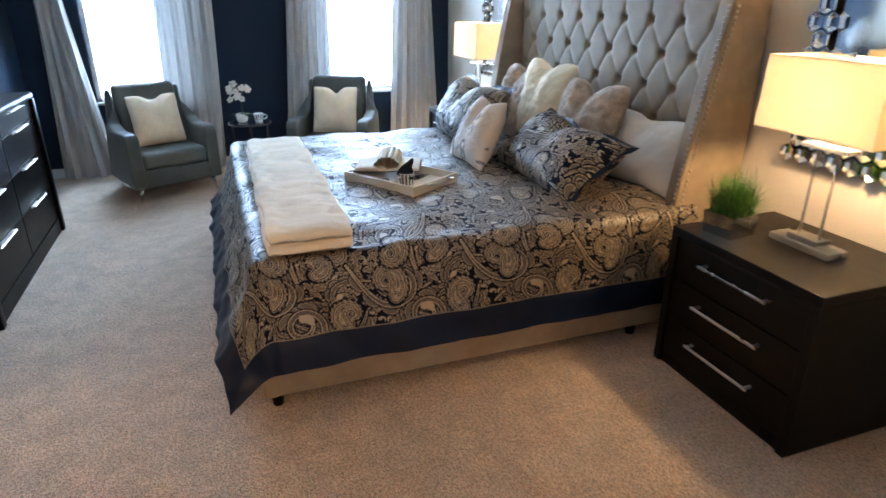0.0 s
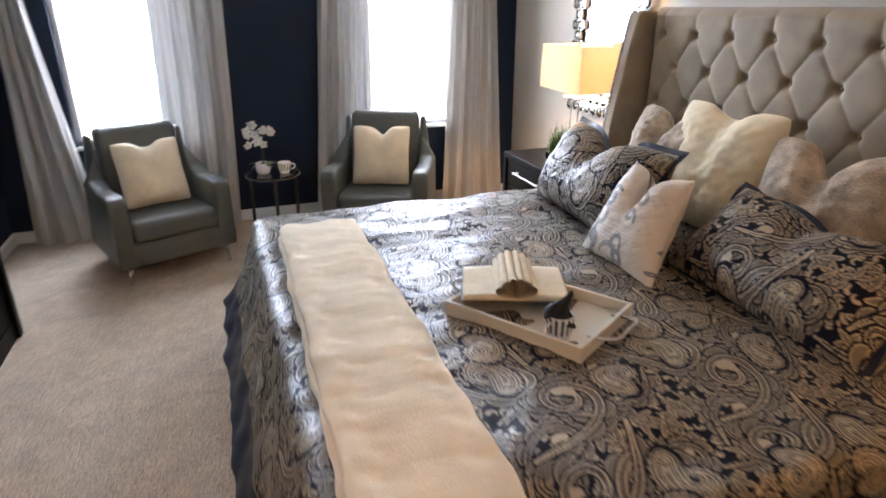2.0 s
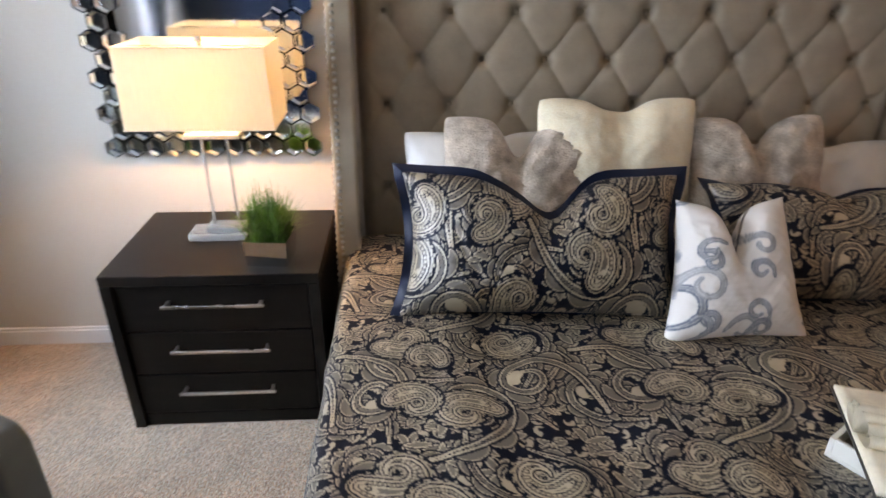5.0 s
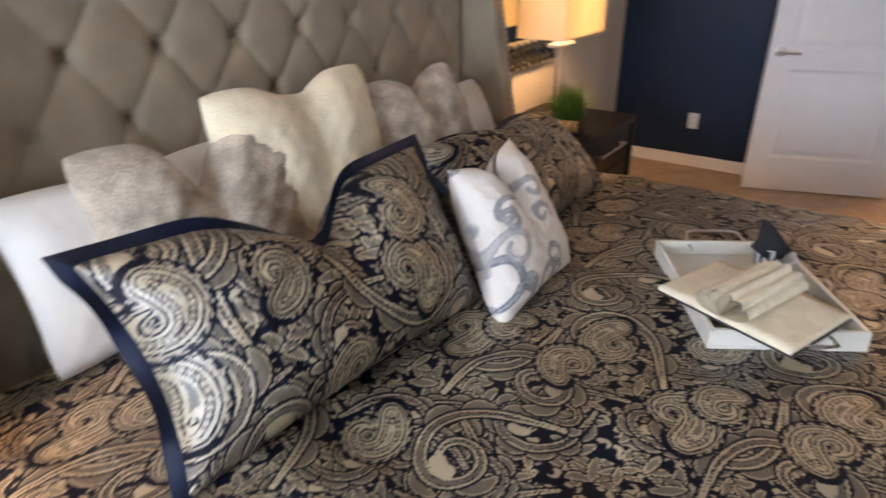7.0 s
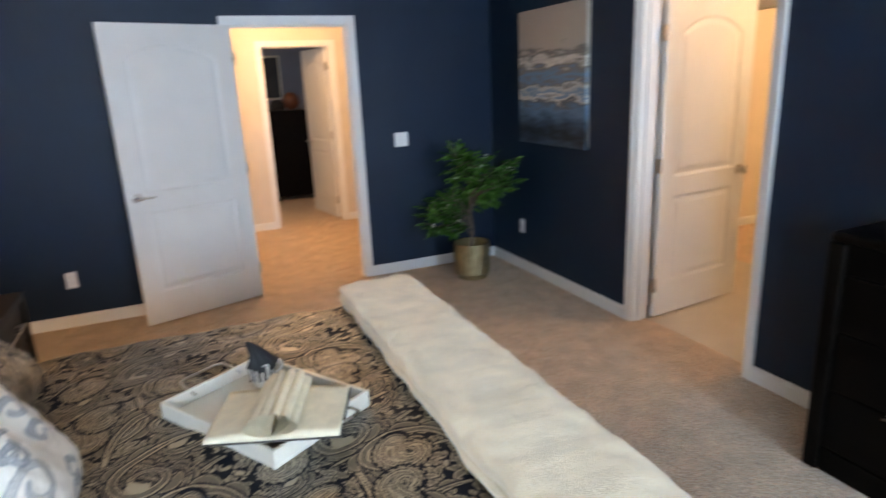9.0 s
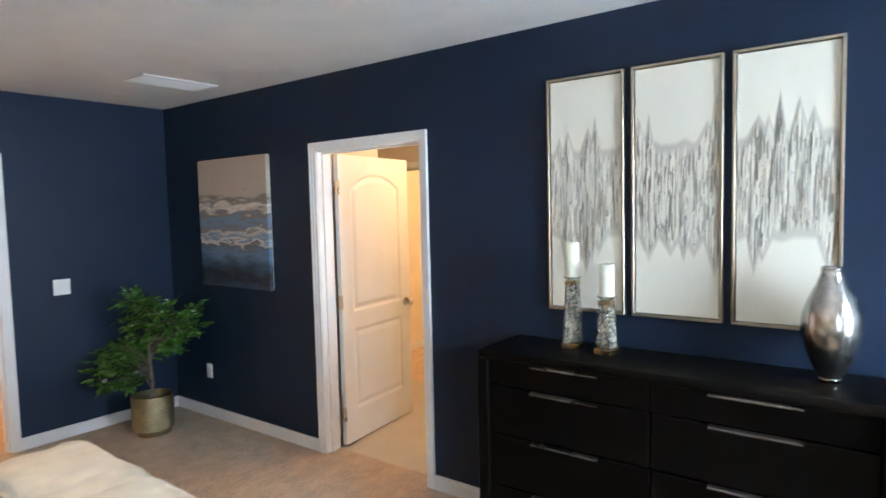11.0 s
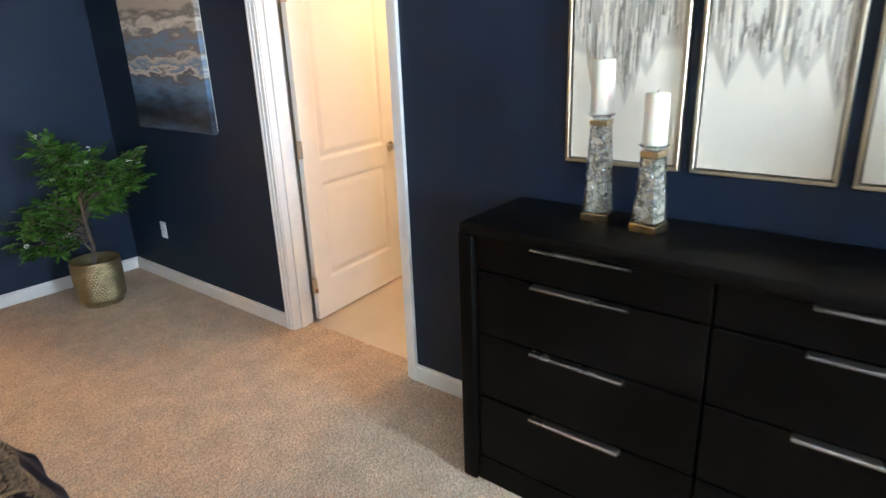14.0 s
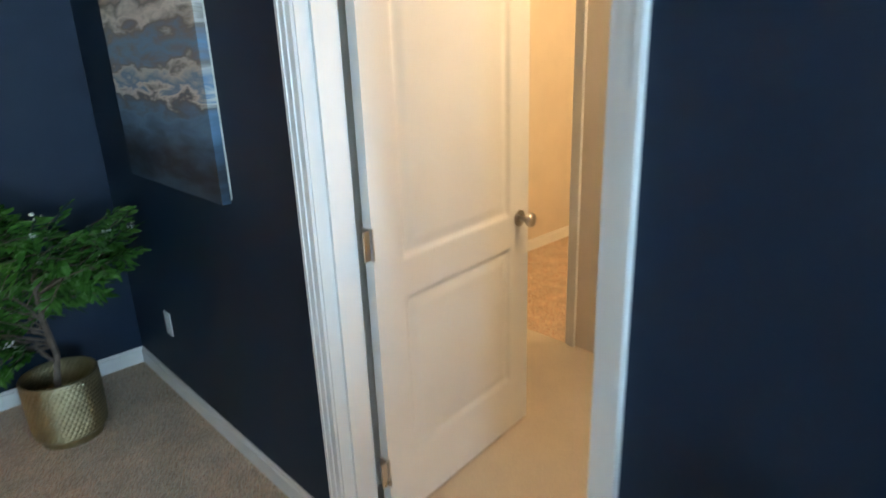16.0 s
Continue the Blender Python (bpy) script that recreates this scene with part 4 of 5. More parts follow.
def napkin():
    n, k = 40, 30
    a, s = np.meshgrid(np.linspace(0, 2 * math.pi, n), np.linspace(0, 1, k), indexing="ij")
    r = 0.041 * (1 - s) ** 0.75 + 0.004
    r = r * (1 + 0.22 * np.sin(3 * a + 4 * s) * (1 - s) + 0.10 * np.sin(7 * a))
    P = np.stack([r * np.cos(a) + 0.03 * s ** 2, r * np.sin(a) * (1 - 0.4 * s) + 0.012 * np.sin(s * 5), s * 0.085 + 0.012 * np.cos(2 * a) * (1 - s)], -1)
    ob = grid_object("napkin", P, black_cloth, None)
    ob.matrix_world = pose(1.522, 3.32, TRAY_Z + 0.079, 0, 0, 20)
    tagged(ob, "black cloth napkin folded into a peak in the cup", "napkin")


napkin()

# ---- nightstands ----
grey_wood = material("dark grey-brown stained oak", (0.0085, 0.0066, 0.0054), 0.36, spec=0.17, vary=0.2, scale=3, grain=0.14, grain_scale=55, stretch=(6, 1, 8), bump=0.15)


def nightstand(y0):
    w, d, h = 0.755, 0.575, 0.67
    ns = thing("nightstand", pose(2.475, y0, 0), "dark stained three-drawer nightstand with bar handles beside the bed", "nightstand", "nightstands")
    part("top", box(0, 0, h - 0.04, d, w, h, 0.004), grey_wood, ns)
    for a, b in ((0, 0.04), (w - 0.04, w)):
        part("side_panel", box(0, a, 0.0, d, b, h - 0.04, 0.003), grey_wood, ns)
    part("back_panel", box(d - 0.02, 0.04, 0.05, d, w - 0.04, h - 0.04), grey_wood, ns)
    part("plinth", box(0.015, 0.04, 0.0, d - 0.02, w - 0.04, 0.055), grey_wood, ns)
    for z0, z1 in ((0.062, 0.240), (0.248, 0.430), (0.438, 0.622)):
        drawer = part("drawer", box(0.012, 0.045, z0, d - 0.03, w - 0.045, z1, 0.003), grey_wood, ns)
        zc = z0 + (z1 - z0) * 0.66
        bm = box(-0.030, 0.195, zc - 0.006, -0.020, 0.550, zc + 0.006, 0.002, 1)
        for yy in (0.205, 0.530):
            box(-0.022, yy, zc - 0.006, 0.013, yy + 0.011, zc + 0.006, 0.001, 1, bm=bm)
        part("handle", bm, steel, drawer, "brushed nickel bar handle")
    return ns


nightstand(1.67)
nightstand(5.035)

# ---- table lamps ----
def translucent(name, colour, through_share, rough=0.9):
    m = bpy.data.materials.new(name)
    m.use_nodes = True
    n, l = m.node_tree.nodes, m.node_tree.links
    n.remove(n["Principled BSDF"])
    d, t, mix = n.new("ShaderNodeBsdfDiffuse"), n.new("ShaderNodeBsdfTranslucent"), n.new("ShaderNodeMixShader")
    tc, no, mx = n.new("ShaderNodeTexCoord"), n.new("ShaderNodeTexNoise"), n.new("ShaderNodeMix")
    mp = n.new("ShaderNodeMapping")
    mp.inputs["Scale"].default_value = (1, 1, 0.15)
    no.inputs["Scale"].default_value, no.inputs["Detail"].default_value = 160, 4
    l.new(tc.outputs["Object"], mp.inputs[0])
    l.new(mp.outputs[0], no.inputs["Vector"])
    mx.data_type = "RGBA"
    mx.inputs["A"].default_value, mx.inputs["B"].default_value = (*(c * 0.86 for c in colour), 1), (*colour, 1)
    l.new(no.outputs["Fac"], mx.inputs["Factor"])
    l.new(mx.outputs["Result"], d.inputs["Color"])
    l.new(mx.outputs["Result"], t.inputs["Color"])
    mix.inputs[0].default_value = through_share
    l.new(d.outputs[0], mix.inputs[1])
    l.new(t.outputs[0], mix.inputs[2])
    l.new(mix.outputs[0], n["Material Output"].inputs[0])
    return m


shade_mat = translucent("ivory linen lampshade", (0.92, 0.84, 0.68), 0.62)
crystal = bpy.data.materials.new("clear crystal")
crystal.use_nodes = True
cb = crystal.node_tree.nodes["Principled BSDF"]
cb.inputs["Transmission Weight"].default_value, cb.inputs["Roughness"].default_value, cb.inputs["IOR"].default_value = 0.72, 0.08, 1.5
cb.inputs["Base Color"].default_value = (0.95, 0.93, 0.88, 1)
clear_crystal = glass_mat

def table_lamp(yc):
    lp = thing("table_lamp", pose(2.80, yc, 0.67), "lit table lamp with rectangular ivory shade and crystal base", "lamp", "table lamps")
    w, d, z0, z1 = 0.50, 0.26, 0.455, 0.725
    bm = bmesh.new()
    k = 0.97
    lo = [(-d / 2, -w / 2), (d / 2, -w / 2), (d / 2, w / 2), (-d / 2, w / 2)]
    rings = []
    for off, z, f in ((0, z0, 1), (0, z1, k), (0.003, z1, k), (0.003, z0, 1)):
        rings.append([bm.verts.new(((x - math.copysign(off, x)) * f, (y - math.copysign(off, y)) * f, z)) for x, y in lo])
    for a, b in zip(rings, rings[1:] + rings[:1]):
        for j in range(4):
            bm.faces.new((a[j], a[(j + 1) % 4], b[(j + 1) % 4], b[j]))
    part("shade", bm, shade_mat, lp, "ivory linen rectangular shade")
    for zz, f in ((z0, 1), (z1, k)):
        bm = bmesh.new()
        for (xa, ya), (xb, yb) in zip(lo, lo[1:] + lo[:1]):
            tube([(xa * f, ya * f, zz), (xb * f, yb * f, zz)], 0.0025, 6, bm)
        part("shade_trim", bm, shade_mat, lp)
    base = part("base", box(-0.055, -0.14, 0.0, 0.055, 0.14, 0.030, 0.006), crystal, lp, "clear crystal base block", True)
    part("plinth", box(-0.040, -0.07, 0.030, 0.040, 0.07, 0.052, 0.005), crystal, lp, "clear crystal block")
    for yy in (-0.045, 0.045):
        part("post", cyl(0.006, 0.006, 0.052, 0.40, 14, m=pose(0, yy, 0)), crystal, lp, "slim clear crystal post", True)
    part("top_plate", box(-0.035, -0.10, 0.395, 0.035, 0.10, 0.412, 0.004), crystal, lp, "clear crystal plate")
    part("stem", cyl(0.006, 0.006, 0.412, 0.735, 10), steel, lp)
    bm = bmesh.new()
    tube([(0, -w / 2 * k, z1 - 0.01), (0, w / 2 * k, z1 - 0.01)], 0.002, 6, bm)
    part("spider", bm, steel, lp)
    part("finial", cyl(0.013, 0.009, 0.728, 0.745, 12, 0.002), steel, lp)
    return lp


table_lamp(2.03)
table_lamp(5.42)

# ---- potted grass ----
grass_mat = material("bright green artificial grass", (0.070, 0.190, 0.022), 0.5, vary=0.3, scale=40, grain=0.05, bump=0.1)
mirror_pot = material("bevelled mirror glass pot", (0.78, 0.76, 0.72), 0.08, 1.0, vary=0.03, grain=0.01, bump=0.02)


def grass_pot(x, y, seed, yaw=0):
    rng = random.Random(seed)
    pl = thing("potted_grass", pose(x, y, 0.67, 0, 0, yaw), "green artificial grass in a square mirrored pot on the nightstand", "plant", "potted grass")
    bm = bmesh.new()
    w = 0.076
    rings = []
    for r, z in ((w * 0.93, 0), (w, 0.095), (w - 0.005, 0.095), (w * 0.86, 0.07)):
        rings.append([bm.verts.new((sx * r, sy * r, z)) for sx, sy in ((-1, -1), (1, -1), (1, 1), (-1, 1))])
    bm.faces.new(rings[0][::-1])
    for a, b in zip(rings, rings[1:]):
        for j in range(4):
            bm.faces.new((a[j], a[(j + 1) % 4], b[(j + 1) % 4], b[j]))
    bm.faces.new(rings[-1])
    part("pot", bm, mirror_pot, pl, "square mirrored pot")
    bm = bmesh.new()
    for i in range(1000):
        a, q = rng.random() * 2 * math.pi, rng.random() ** 0.6
        bx, by = rng.uniform(-0.060, 0.060), rng.uniform(-0.060, 0.060)
        hgt = rng.uniform(0.12, 0.245) * (1.05 - 0.35 * q)
        out = q * rng.uniform(0.03, 0.150)
        dx, dy = math.cos(a), math.sin(a)
        side = Vector((-dy, dx, 0)) * 0.0032
        prev = None
        for j in range(4):
            s = j / 3
            c = Vector((bx + dx * out * s ** 1.8, by + dy * out * s ** 1.8, 0.06 + hgt * (s - 0.25 * q * s ** 3)))
            f = 1 - 0.9 * s
            cur = (bm.verts.new(c - side * f), bm.verts.new(c + side * f))
            if prev:
                bm.faces.new((prev[0], prev[1], cur[1], cur[0]))
            prev = cur
    tagged(part("grass", bm, grass_mat, pl, "dense green grass blades"), kind="stuff")


grass_pot(2.63, 2.27, 1, 8)
grass_pot(2.605, 5.215, 2, -5)

# ---- honeycomb mirrors ----
def hexagon_ring(r0, r1, d):
    bm = bmesh.new()
    ring = lambda r, x: [bm.verts.new((x, r * math.cos(math.pi / 3 * k + math.pi / 6), r * math.sin(math.pi / 3 * k + math.pi / 6))) for k in range(6)]
    a, b, c, e = ring(r1, 0), ring(r1 - 0.003, -d), ring(r0, -d), ring(r0 - 0.004, -0.006)
    for p, q in ((a, b), (b, c), (c, e)):
        for k in range(6):
            bm.faces.new((p[k], p[(k + 1) % 6], q[(k + 1) % 6], q[k]))
    bm.faces.new(e)
    bmesh.ops.recalc_face_normals(bm, faces=bm.faces)
    me = bpy.data.meshes.new("hexagon")
    bm.to_mesh(me)
    bm.free()
    me.materials.append(mirror_mat)
    return me


HEX = hexagon_ring(0.036, 0.045, 0.034)


def honeycomb_mirror(y0, y1):
    z0, z1 = 0.91, 2.11
    mi = thing("wall_mirror", pose(EX - 0.004, (y0 + y1) / 2, 0), "wall mirror framed by mirrored honeycomb cells above the nightstand", "mirror", "honeycomb mirrors")
    w = (y1 - y0) / 2
    part("glass", box(-0.012, -w + 0.15, z0 + 0.12, -0.004, w - 0.15, z1 - 0.12), mirror_mat, mi, "plain mirror glass")
    part("backing", box(-0.004, -w + 0.07, z0 + 0.05, 0.0, w - 0.07, z1 - 0.05), espresso, mi)
    s3 = math.sqrt(3) * 0.0455
    rows = int((z1 - z0) / 0.0685)
    cols = int(2 * w / s3)
    for r in range(rows):
        for c in range(cols):
            yy = -w + 0.04 + c * s3 + (s3 / 2 if r % 2 else 0)
            zz = z0 + 0.045 + r * 0.0685
            if yy > w - 0.03:
                continue
            rim = r < 2 or r >= rows - 2 or yy < -w + 0.17 or yy > w - 0.17
            if rim:
                ob = new("hexagon", HEX)
                ob.parent = mi
                ob.location = (-0.004, yy, zz)


honeycomb_mirror(1.59, 2.47)
honeycomb_mirror(5.06, 5.94)

# ---- curtains ----
curtain_mat = translucent("pale grey woven curtain", (0.60, 0.585, 0.56), 0.035)


def curtain(top, low, folds, seed):
    """A hanging panel: outer and inner edge at the top and at the floor."""
    n, k = 130, 60
    u, v = np.meshgrid(np.linspace(0, 1, n), np.linspace(0, 1, k), indexing="ij")
    e0 = top[0] + (low[0] - top[0]) * v ** 1.4
    e1 = top[1] + (low[1] - top[1]) * v ** 1.4
    x = e0 + (e1 - e0) * u
    y = NY - 0.10 + 0.038 * np.sin(u * folds * 2 * math.pi + seed + 0.8 * np.sin(v * 3 + seed)) * (0.75 + 0.35 * v) + 0.012 * np.sin(u * folds * 4.7 * math.pi + v * 5)
    z = 2.48 - v * 2.475
    P = np.stack([x, y, z], -1)
    cu = thing("curtain", pose(0, 0, 0), "floor-length pale grey woven curtain beside the window", "curtain", "curtains")
    grid_object("panel", P, curtain_mat, cu)
    Q = P[:, -8:] + np.array([0, -0.003, 0])
    grid_object("hem", Q, curtain_mat, cu)


curtain((-0.69, -0.555), (-0.78, -0.30), 4, 0.3)
curtain((0.74, 0.24), (0.66, 0.16), 4, 1.7)
curtain((1.43, 1.79), (1.27, 1.77), 4, 2.9)
curtain((2.46, 2.82), (2.35, 2.93), 4, 4.1)

# ---- armchairs ----
leather = material("grey-green leather", (0.105, 0.115, 0.100), 0.42, vary=0.08, scale=8, grain=0.05, grain_scale=260, bump=0.18)
chrome = material("polished chrome", (0.75, 0.75, 0.76), 0.08, 1.0, vary=0.01, grain=0.0, bump=0.0)


def armchair(m, label):
    ch = thing("armchair", m, label, "armchair", "armchairs by the windows")
    w, d = 0.73, 0.66
    part("seat_frame", box(-w / 2 + 0.02, 0.01, 0.115, w / 2 - 0.02, d, 0.27, 0.02, 3), leather, ch, smooth=True)
    part("seat_cushion", box(-0.265, -0.005, 0.265, 0.265, 0.52, 0.405, 0.045, 4), leather, ch, smooth=True)
    bm = box(-0.255, 0.0, 0.30, 0.255, 0.13, 0.90, 0.045, 4)
    for v in bm.verts:
        v.co.y += 0.44 + (v.co.z - 0.3) * 0.16
    part("backrest", bm, leather, ch, smooth=True)
    for s in (-1, 1):
        n = 14
        bm = bmesh.new()
        prof = [(0.0, 0.12), (0.0, 0.52), (0.03, 0.565), (0.10, 0.575), (0.30, 0.56), (0.44, 0.60), (0.53, 0.74), (0.57, 0.86), (0.66, 0.86), (0.66, 0.12)]
        a = [bm.verts.new((s * 0.265, y, z)) for y, z in prof]
        b = [bm.verts.new((s * (0.375 if z < 0.7 else 0.30), y, z)) for y, z in prof]
        bm.faces.new(a)
        bm.faces.new(b[::-1])
        for k in range(len(prof)):
            j = (k + 1) % len(prof)
            bm.faces.new((a[k], b[k], b[j], a[j]))
        bmesh.ops.recalc_face_normals(bm, faces=bm.faces)
        bmesh.ops.bevel(bm, geom=list(bm.edges), offset=0.022, segments=3, profile=0.5, affect="EDGES")
        part("arm", bm, leather, ch, smooth=True)
    for x, y in ((-0.30, 0.06), (0.30, 0.06), (-0.30, 0.58), (0.30, 0.58)):
        sx = 1 if x > 0 else -1
        part("leg", tube([(x, y, 0.12), (x + sx * 0.012, y - 0.012, 0.06), (x + sx * 0.02, y - 0.02, 0.0)], [0.020, 0.014, 0.010], 10), chrome, ch, "polished chrome leg", True)
    return ch


C1, C2 = pose(0.27, 5.91, 0, 0, 0, 22), pose(1.54, 5.88, 0, 0, 0, -24)
armchair(C1, "grey-green leather armchair with chrome legs beside the window")
armchair(C2, "grey-green leather armchair with chrome legs beside the window")
for m, sd in ((C1, 11.0), (C2, 13.0)):
    lay = m @ pose(0, 0.285, 0.405, 0, 0, 0) @ pose(0, 0, 0, 72, 0, 0)
    cushion("plush_cushion", lay, 0.43, 0.44, 0.15, fur_white, "white plush square cushion on the armchair", 0.05, 0.06, 0.012, seed=sd, lumps=0.004, soft=0.05, group="armchair cushions")

# ---- side table with orchid ----
smoke = material("dark bronze metal", (0.10, 0.09, 0.08), 0.3, 1.0, vary=0.1, bump=0.05)
TX, TY = 0.905, 6.22
st = thing("side_table", pose(TX, TY, 0), "small round glass-topped side table with dark metal frame", "table")
part("tabletop", cyl(0.185, 0.185, 0.545, 0.553, 48, 0.002), glass_mat, st, "clear round glass top")
for z in (0.008, 0.537):
    bm = bmesh.new()
    pts = [(0.18 * math.cos(2 * math.pi * k / 40), 0.18 * math.sin(2 * math.pi * k / 40), z) for k in range(41)]
    part("ring", tube(pts, 0.008, 8, bm), smoke, st, smooth=True)
for k in range(3):
    a = 2 * math.pi * k / 3 + 0.5
    part("leg", box(0.172, -0.011, 0.008, 0.188, 0.011, 0.54, 0.002, m=pose(0, 0, 0, 0, 0, math.degrees(a))), smoke, st)

petal_mat = material("white orchid petals", (0.82, 0.80, 0.72), 0.6, vary=0.05, scale=60, grain=0.02)
leaf_dark = material("dark green leaf", (0.035, 0.075, 0.018), 0.4, vary=0.3, scale=30, grain=0.05)
orc = thing("orchid", pose(TX - 0.06, TY - 0.02, 0.553), "white orchid in a small patterned china pot on the side table", "plant")
part("pot", lathe([(0.032, 0), (0.045, 0.01), (0.052, 0.045), (0.050, 0.075), (0.046, 0.075), (0.044, 0.06)], 28), china, orc, "white ribbed china pot", True)
bm = bmesh.new()
tube([(0, 0, 0.06), (0.005, 0.01, 0.16), (-0.01, 0.0, 0.26), (-0.06, -0.01, 0.335), (-0.08, -0.015, 0.35)], 0.0025, 6, bm)
tube([(0.01, 0, 0.06), (0.015, 0.0, 0.15), (0.02, -0.005, 0.24), (0.045, -0.01, 0.29)], 0.0025, 6, bm)
part("stem", bm, leaf_dark, orc)
rng = random.Random(5)
for k in range(13):
    cx, cz = rng.uniform(-0.085, 0.075), rng.uniform(0.20, 0.345)
    cz -= max(0, cx) * 0.6
    bm = bmesh.new()
    fm = pose(cx, rng.uniform(-0.035, 0.005), cz, rng.uniform(60, 110), rng.uniform(-25, 25), rng.uniform(-40, 40))
    for j in range(5):
        a = 2 * math.pi * j / 5 + 0.3
        vs = []
        for rr, ww, zz in ((0.003, 0.003, 0), (0.014, 0.012, 0.003), (0.026, 0.011, 0.001), (0.032, 0.003, -0.003)):
            vs.append([bm.verts.new(fm @ Vector((rr * math.cos(a) - t * ww * math.sin(a), rr * math.sin(a) + t * ww * math.cos(a), zz + abs(t) * 0.002))) for t in (-1, 0, 1)])
        for p, q in zip(vs, vs[1:]):
            for i in range(2):
                bm.faces.new((p[i], p[i + 1], q[i + 1], q[i]))
    part("flower", bm, petal_mat, orc, "white orchid bloom", True)
for k in range(5):
    a = k * 1.3
    bm = bmesh.new()
    vs = []
    for s in range(6):
        t = s / 5
        w = 0.018 * math.sin(math.pi * min(1, t * 0.93 + 0.07))
        c = Vector((math.cos(a) * 0.11 * t, math.sin(a) * 0.11 * t, 0.065 + 0.05 * t - 0.06 * t * t))
        sd = Vector((-math.sin(a), math.cos(a), 0.25)) * w
        vs.append((bm.verts.new(c - sd), bm.verts.new(c - Vector((0, 0, 0.004))), bm.verts.new(c + sd)))
    for p, q in zip(vs, vs[1:]):
        for i in range(2):
            bm.faces.new((p[i], p[i + 1], q[i + 1], q[i]))
    part("leaf", bm, leaf_dark, orc, smooth=True)
striped_cup(pose(TX + 0.08, TY - 0.05, 0.553, 0, 0, 10), "white cup with thin grey stripes on the side table", 0.045, 0.075)

# ---- dresser ----
DY0, DY1, DX0, DX1, DZ = 3.75, 5.365, WX + 0.016, -0.525, 0.995
dr = thing("dresser", pose(DX1, DY0, 0), "wide black-brown eight-drawer dresser with nickel pulls", "dresser")
W_, D_ = DY1 - DY0, DX1 - DX0
part("top", box(-D_, 0, DZ - 0.042, 0, W_, DZ, 0.016, 4), espresso, dr, smooth=True)
for a, b in ((0.0, 0.06), (W_ - 0.06, W_)):
    part("side_panel", box(-D_, a, 0.0, 0, b, DZ - 0.042, 0.008, 3), espresso, dr, smooth=True)
part("back_panel", box(-D_, 0.06, 0.06, -D_ + 0.02, W_ - 0.06, DZ - 0.042), espresso, dr)
part("plinth", box(-D_ + 0.02, 0.06, 0.0, -0.02, W_ - 0.06, 0.10), espresso, dr)
half = (W_ - 0.12) / 2
for c in (0, 1):
    ya, yb = 0.06 + c * half + 0.004, 0.06 + (c + 1) * half - 0.004
    for z0, z1 in ((0.106, 0.354), (0.362, 0.598), (0.606, 0.828), (0.836, 0.951)):
        drawer = part("drawer", box(-D_ + 0.03, ya, z0, -0.022, yb, z1, 0.004), espresso, dr)
        yc = (ya + yb) / 2
        bm = bmesh.new()
        prof = [(-0.026, z1 + 0.001), (-0.002, z1 - 0.001), (0.003, z1 - 0.004), (0.003, z1 - 0.008), (-0.003, z1 - 0.006), (-0.022, z1 - 0.005)]
        a = [bm.verts.new((x, yc - 0.155, z)) for x, z in prof]
        b = [bm.verts.new((x, yc + 0.155, z)) for x, z in prof]
        bm.faces.new(a)
        bm.faces.new(b[::-1])
        for k in range(6):
            bm.faces.new((a[k], b[k], b[(k + 1) % 6], a[(k + 1) % 6]))
        bmesh.ops.recalc_face_normals(bm, faces=bm.faces)
        box(-0.0215, yc - 0.154, z1 - 0.0048, -0.019, yc + 0.154, z1 - 0.0168, bm=bm)
        part("handle", bm, steel, drawer, "brushed nickel edge pull")

silver = material("hammered silver metal", (0.66, 0.64, 0.60), 0.22, 1.0, vary=0.12, scale=25, grain=0.05, grain_scale=90, bump=0.12)
va = thing("vase", pose(-0.765, 5.14, DZ), "bulbous brushed silver vase on the dresser", "vase")
prof = [(0.032, 0.0), (0.036, 0.012), (0.036, 0.02), (0.055, 0.05), (0.085, 0.12), (0.099, 0.19), (0.095, 0.245), (0.075, 0.305), (0.050, 0.355), (0.036, 0.395), (0.034, 0.420), (0.029, 0.420), (0.028, 0.39)]
part("body", lathe(prof, 56), silver, va, smooth=True)
for z, r in ((0.012, 0.0375), (0.413, 0.0355)):
    part("band", lathe([(r - 0.004, z - 0.004), (r, z - 0.003), (r, z + 0.003), (r - 0.004, z + 0.004)], 40), steel, va, smooth=True)

gold = material("champagne gold metal", (0.62, 0.47, 0.30), 0.28, 1.0, vary=0.1, bump=0.05)
wax = material("ivory candle wax", (0.82, 0.76, 0.62), 0.45, vary=0.03, grain=0.02, bump=0.05)
wax.node_tree.nodes["Principled BSDF"].inputs["Subsurface Weight"].default_value = 0.15
gem = material("crackled mirror chips", (0.80, 0.82, 0.79), 0.14, 0.85, vary=0.15, scale=60, grain=0.05, grain_scale=120, bump=0.15)
# pale half-metal for the core added to brighten the candle columns
bright_core = material("champagne bright core", (0.62, 0.55, 0.43), 0.28, 0.6, vary=0.25, scale=50, grain=0.1, grain_scale=150, bump=0.6)


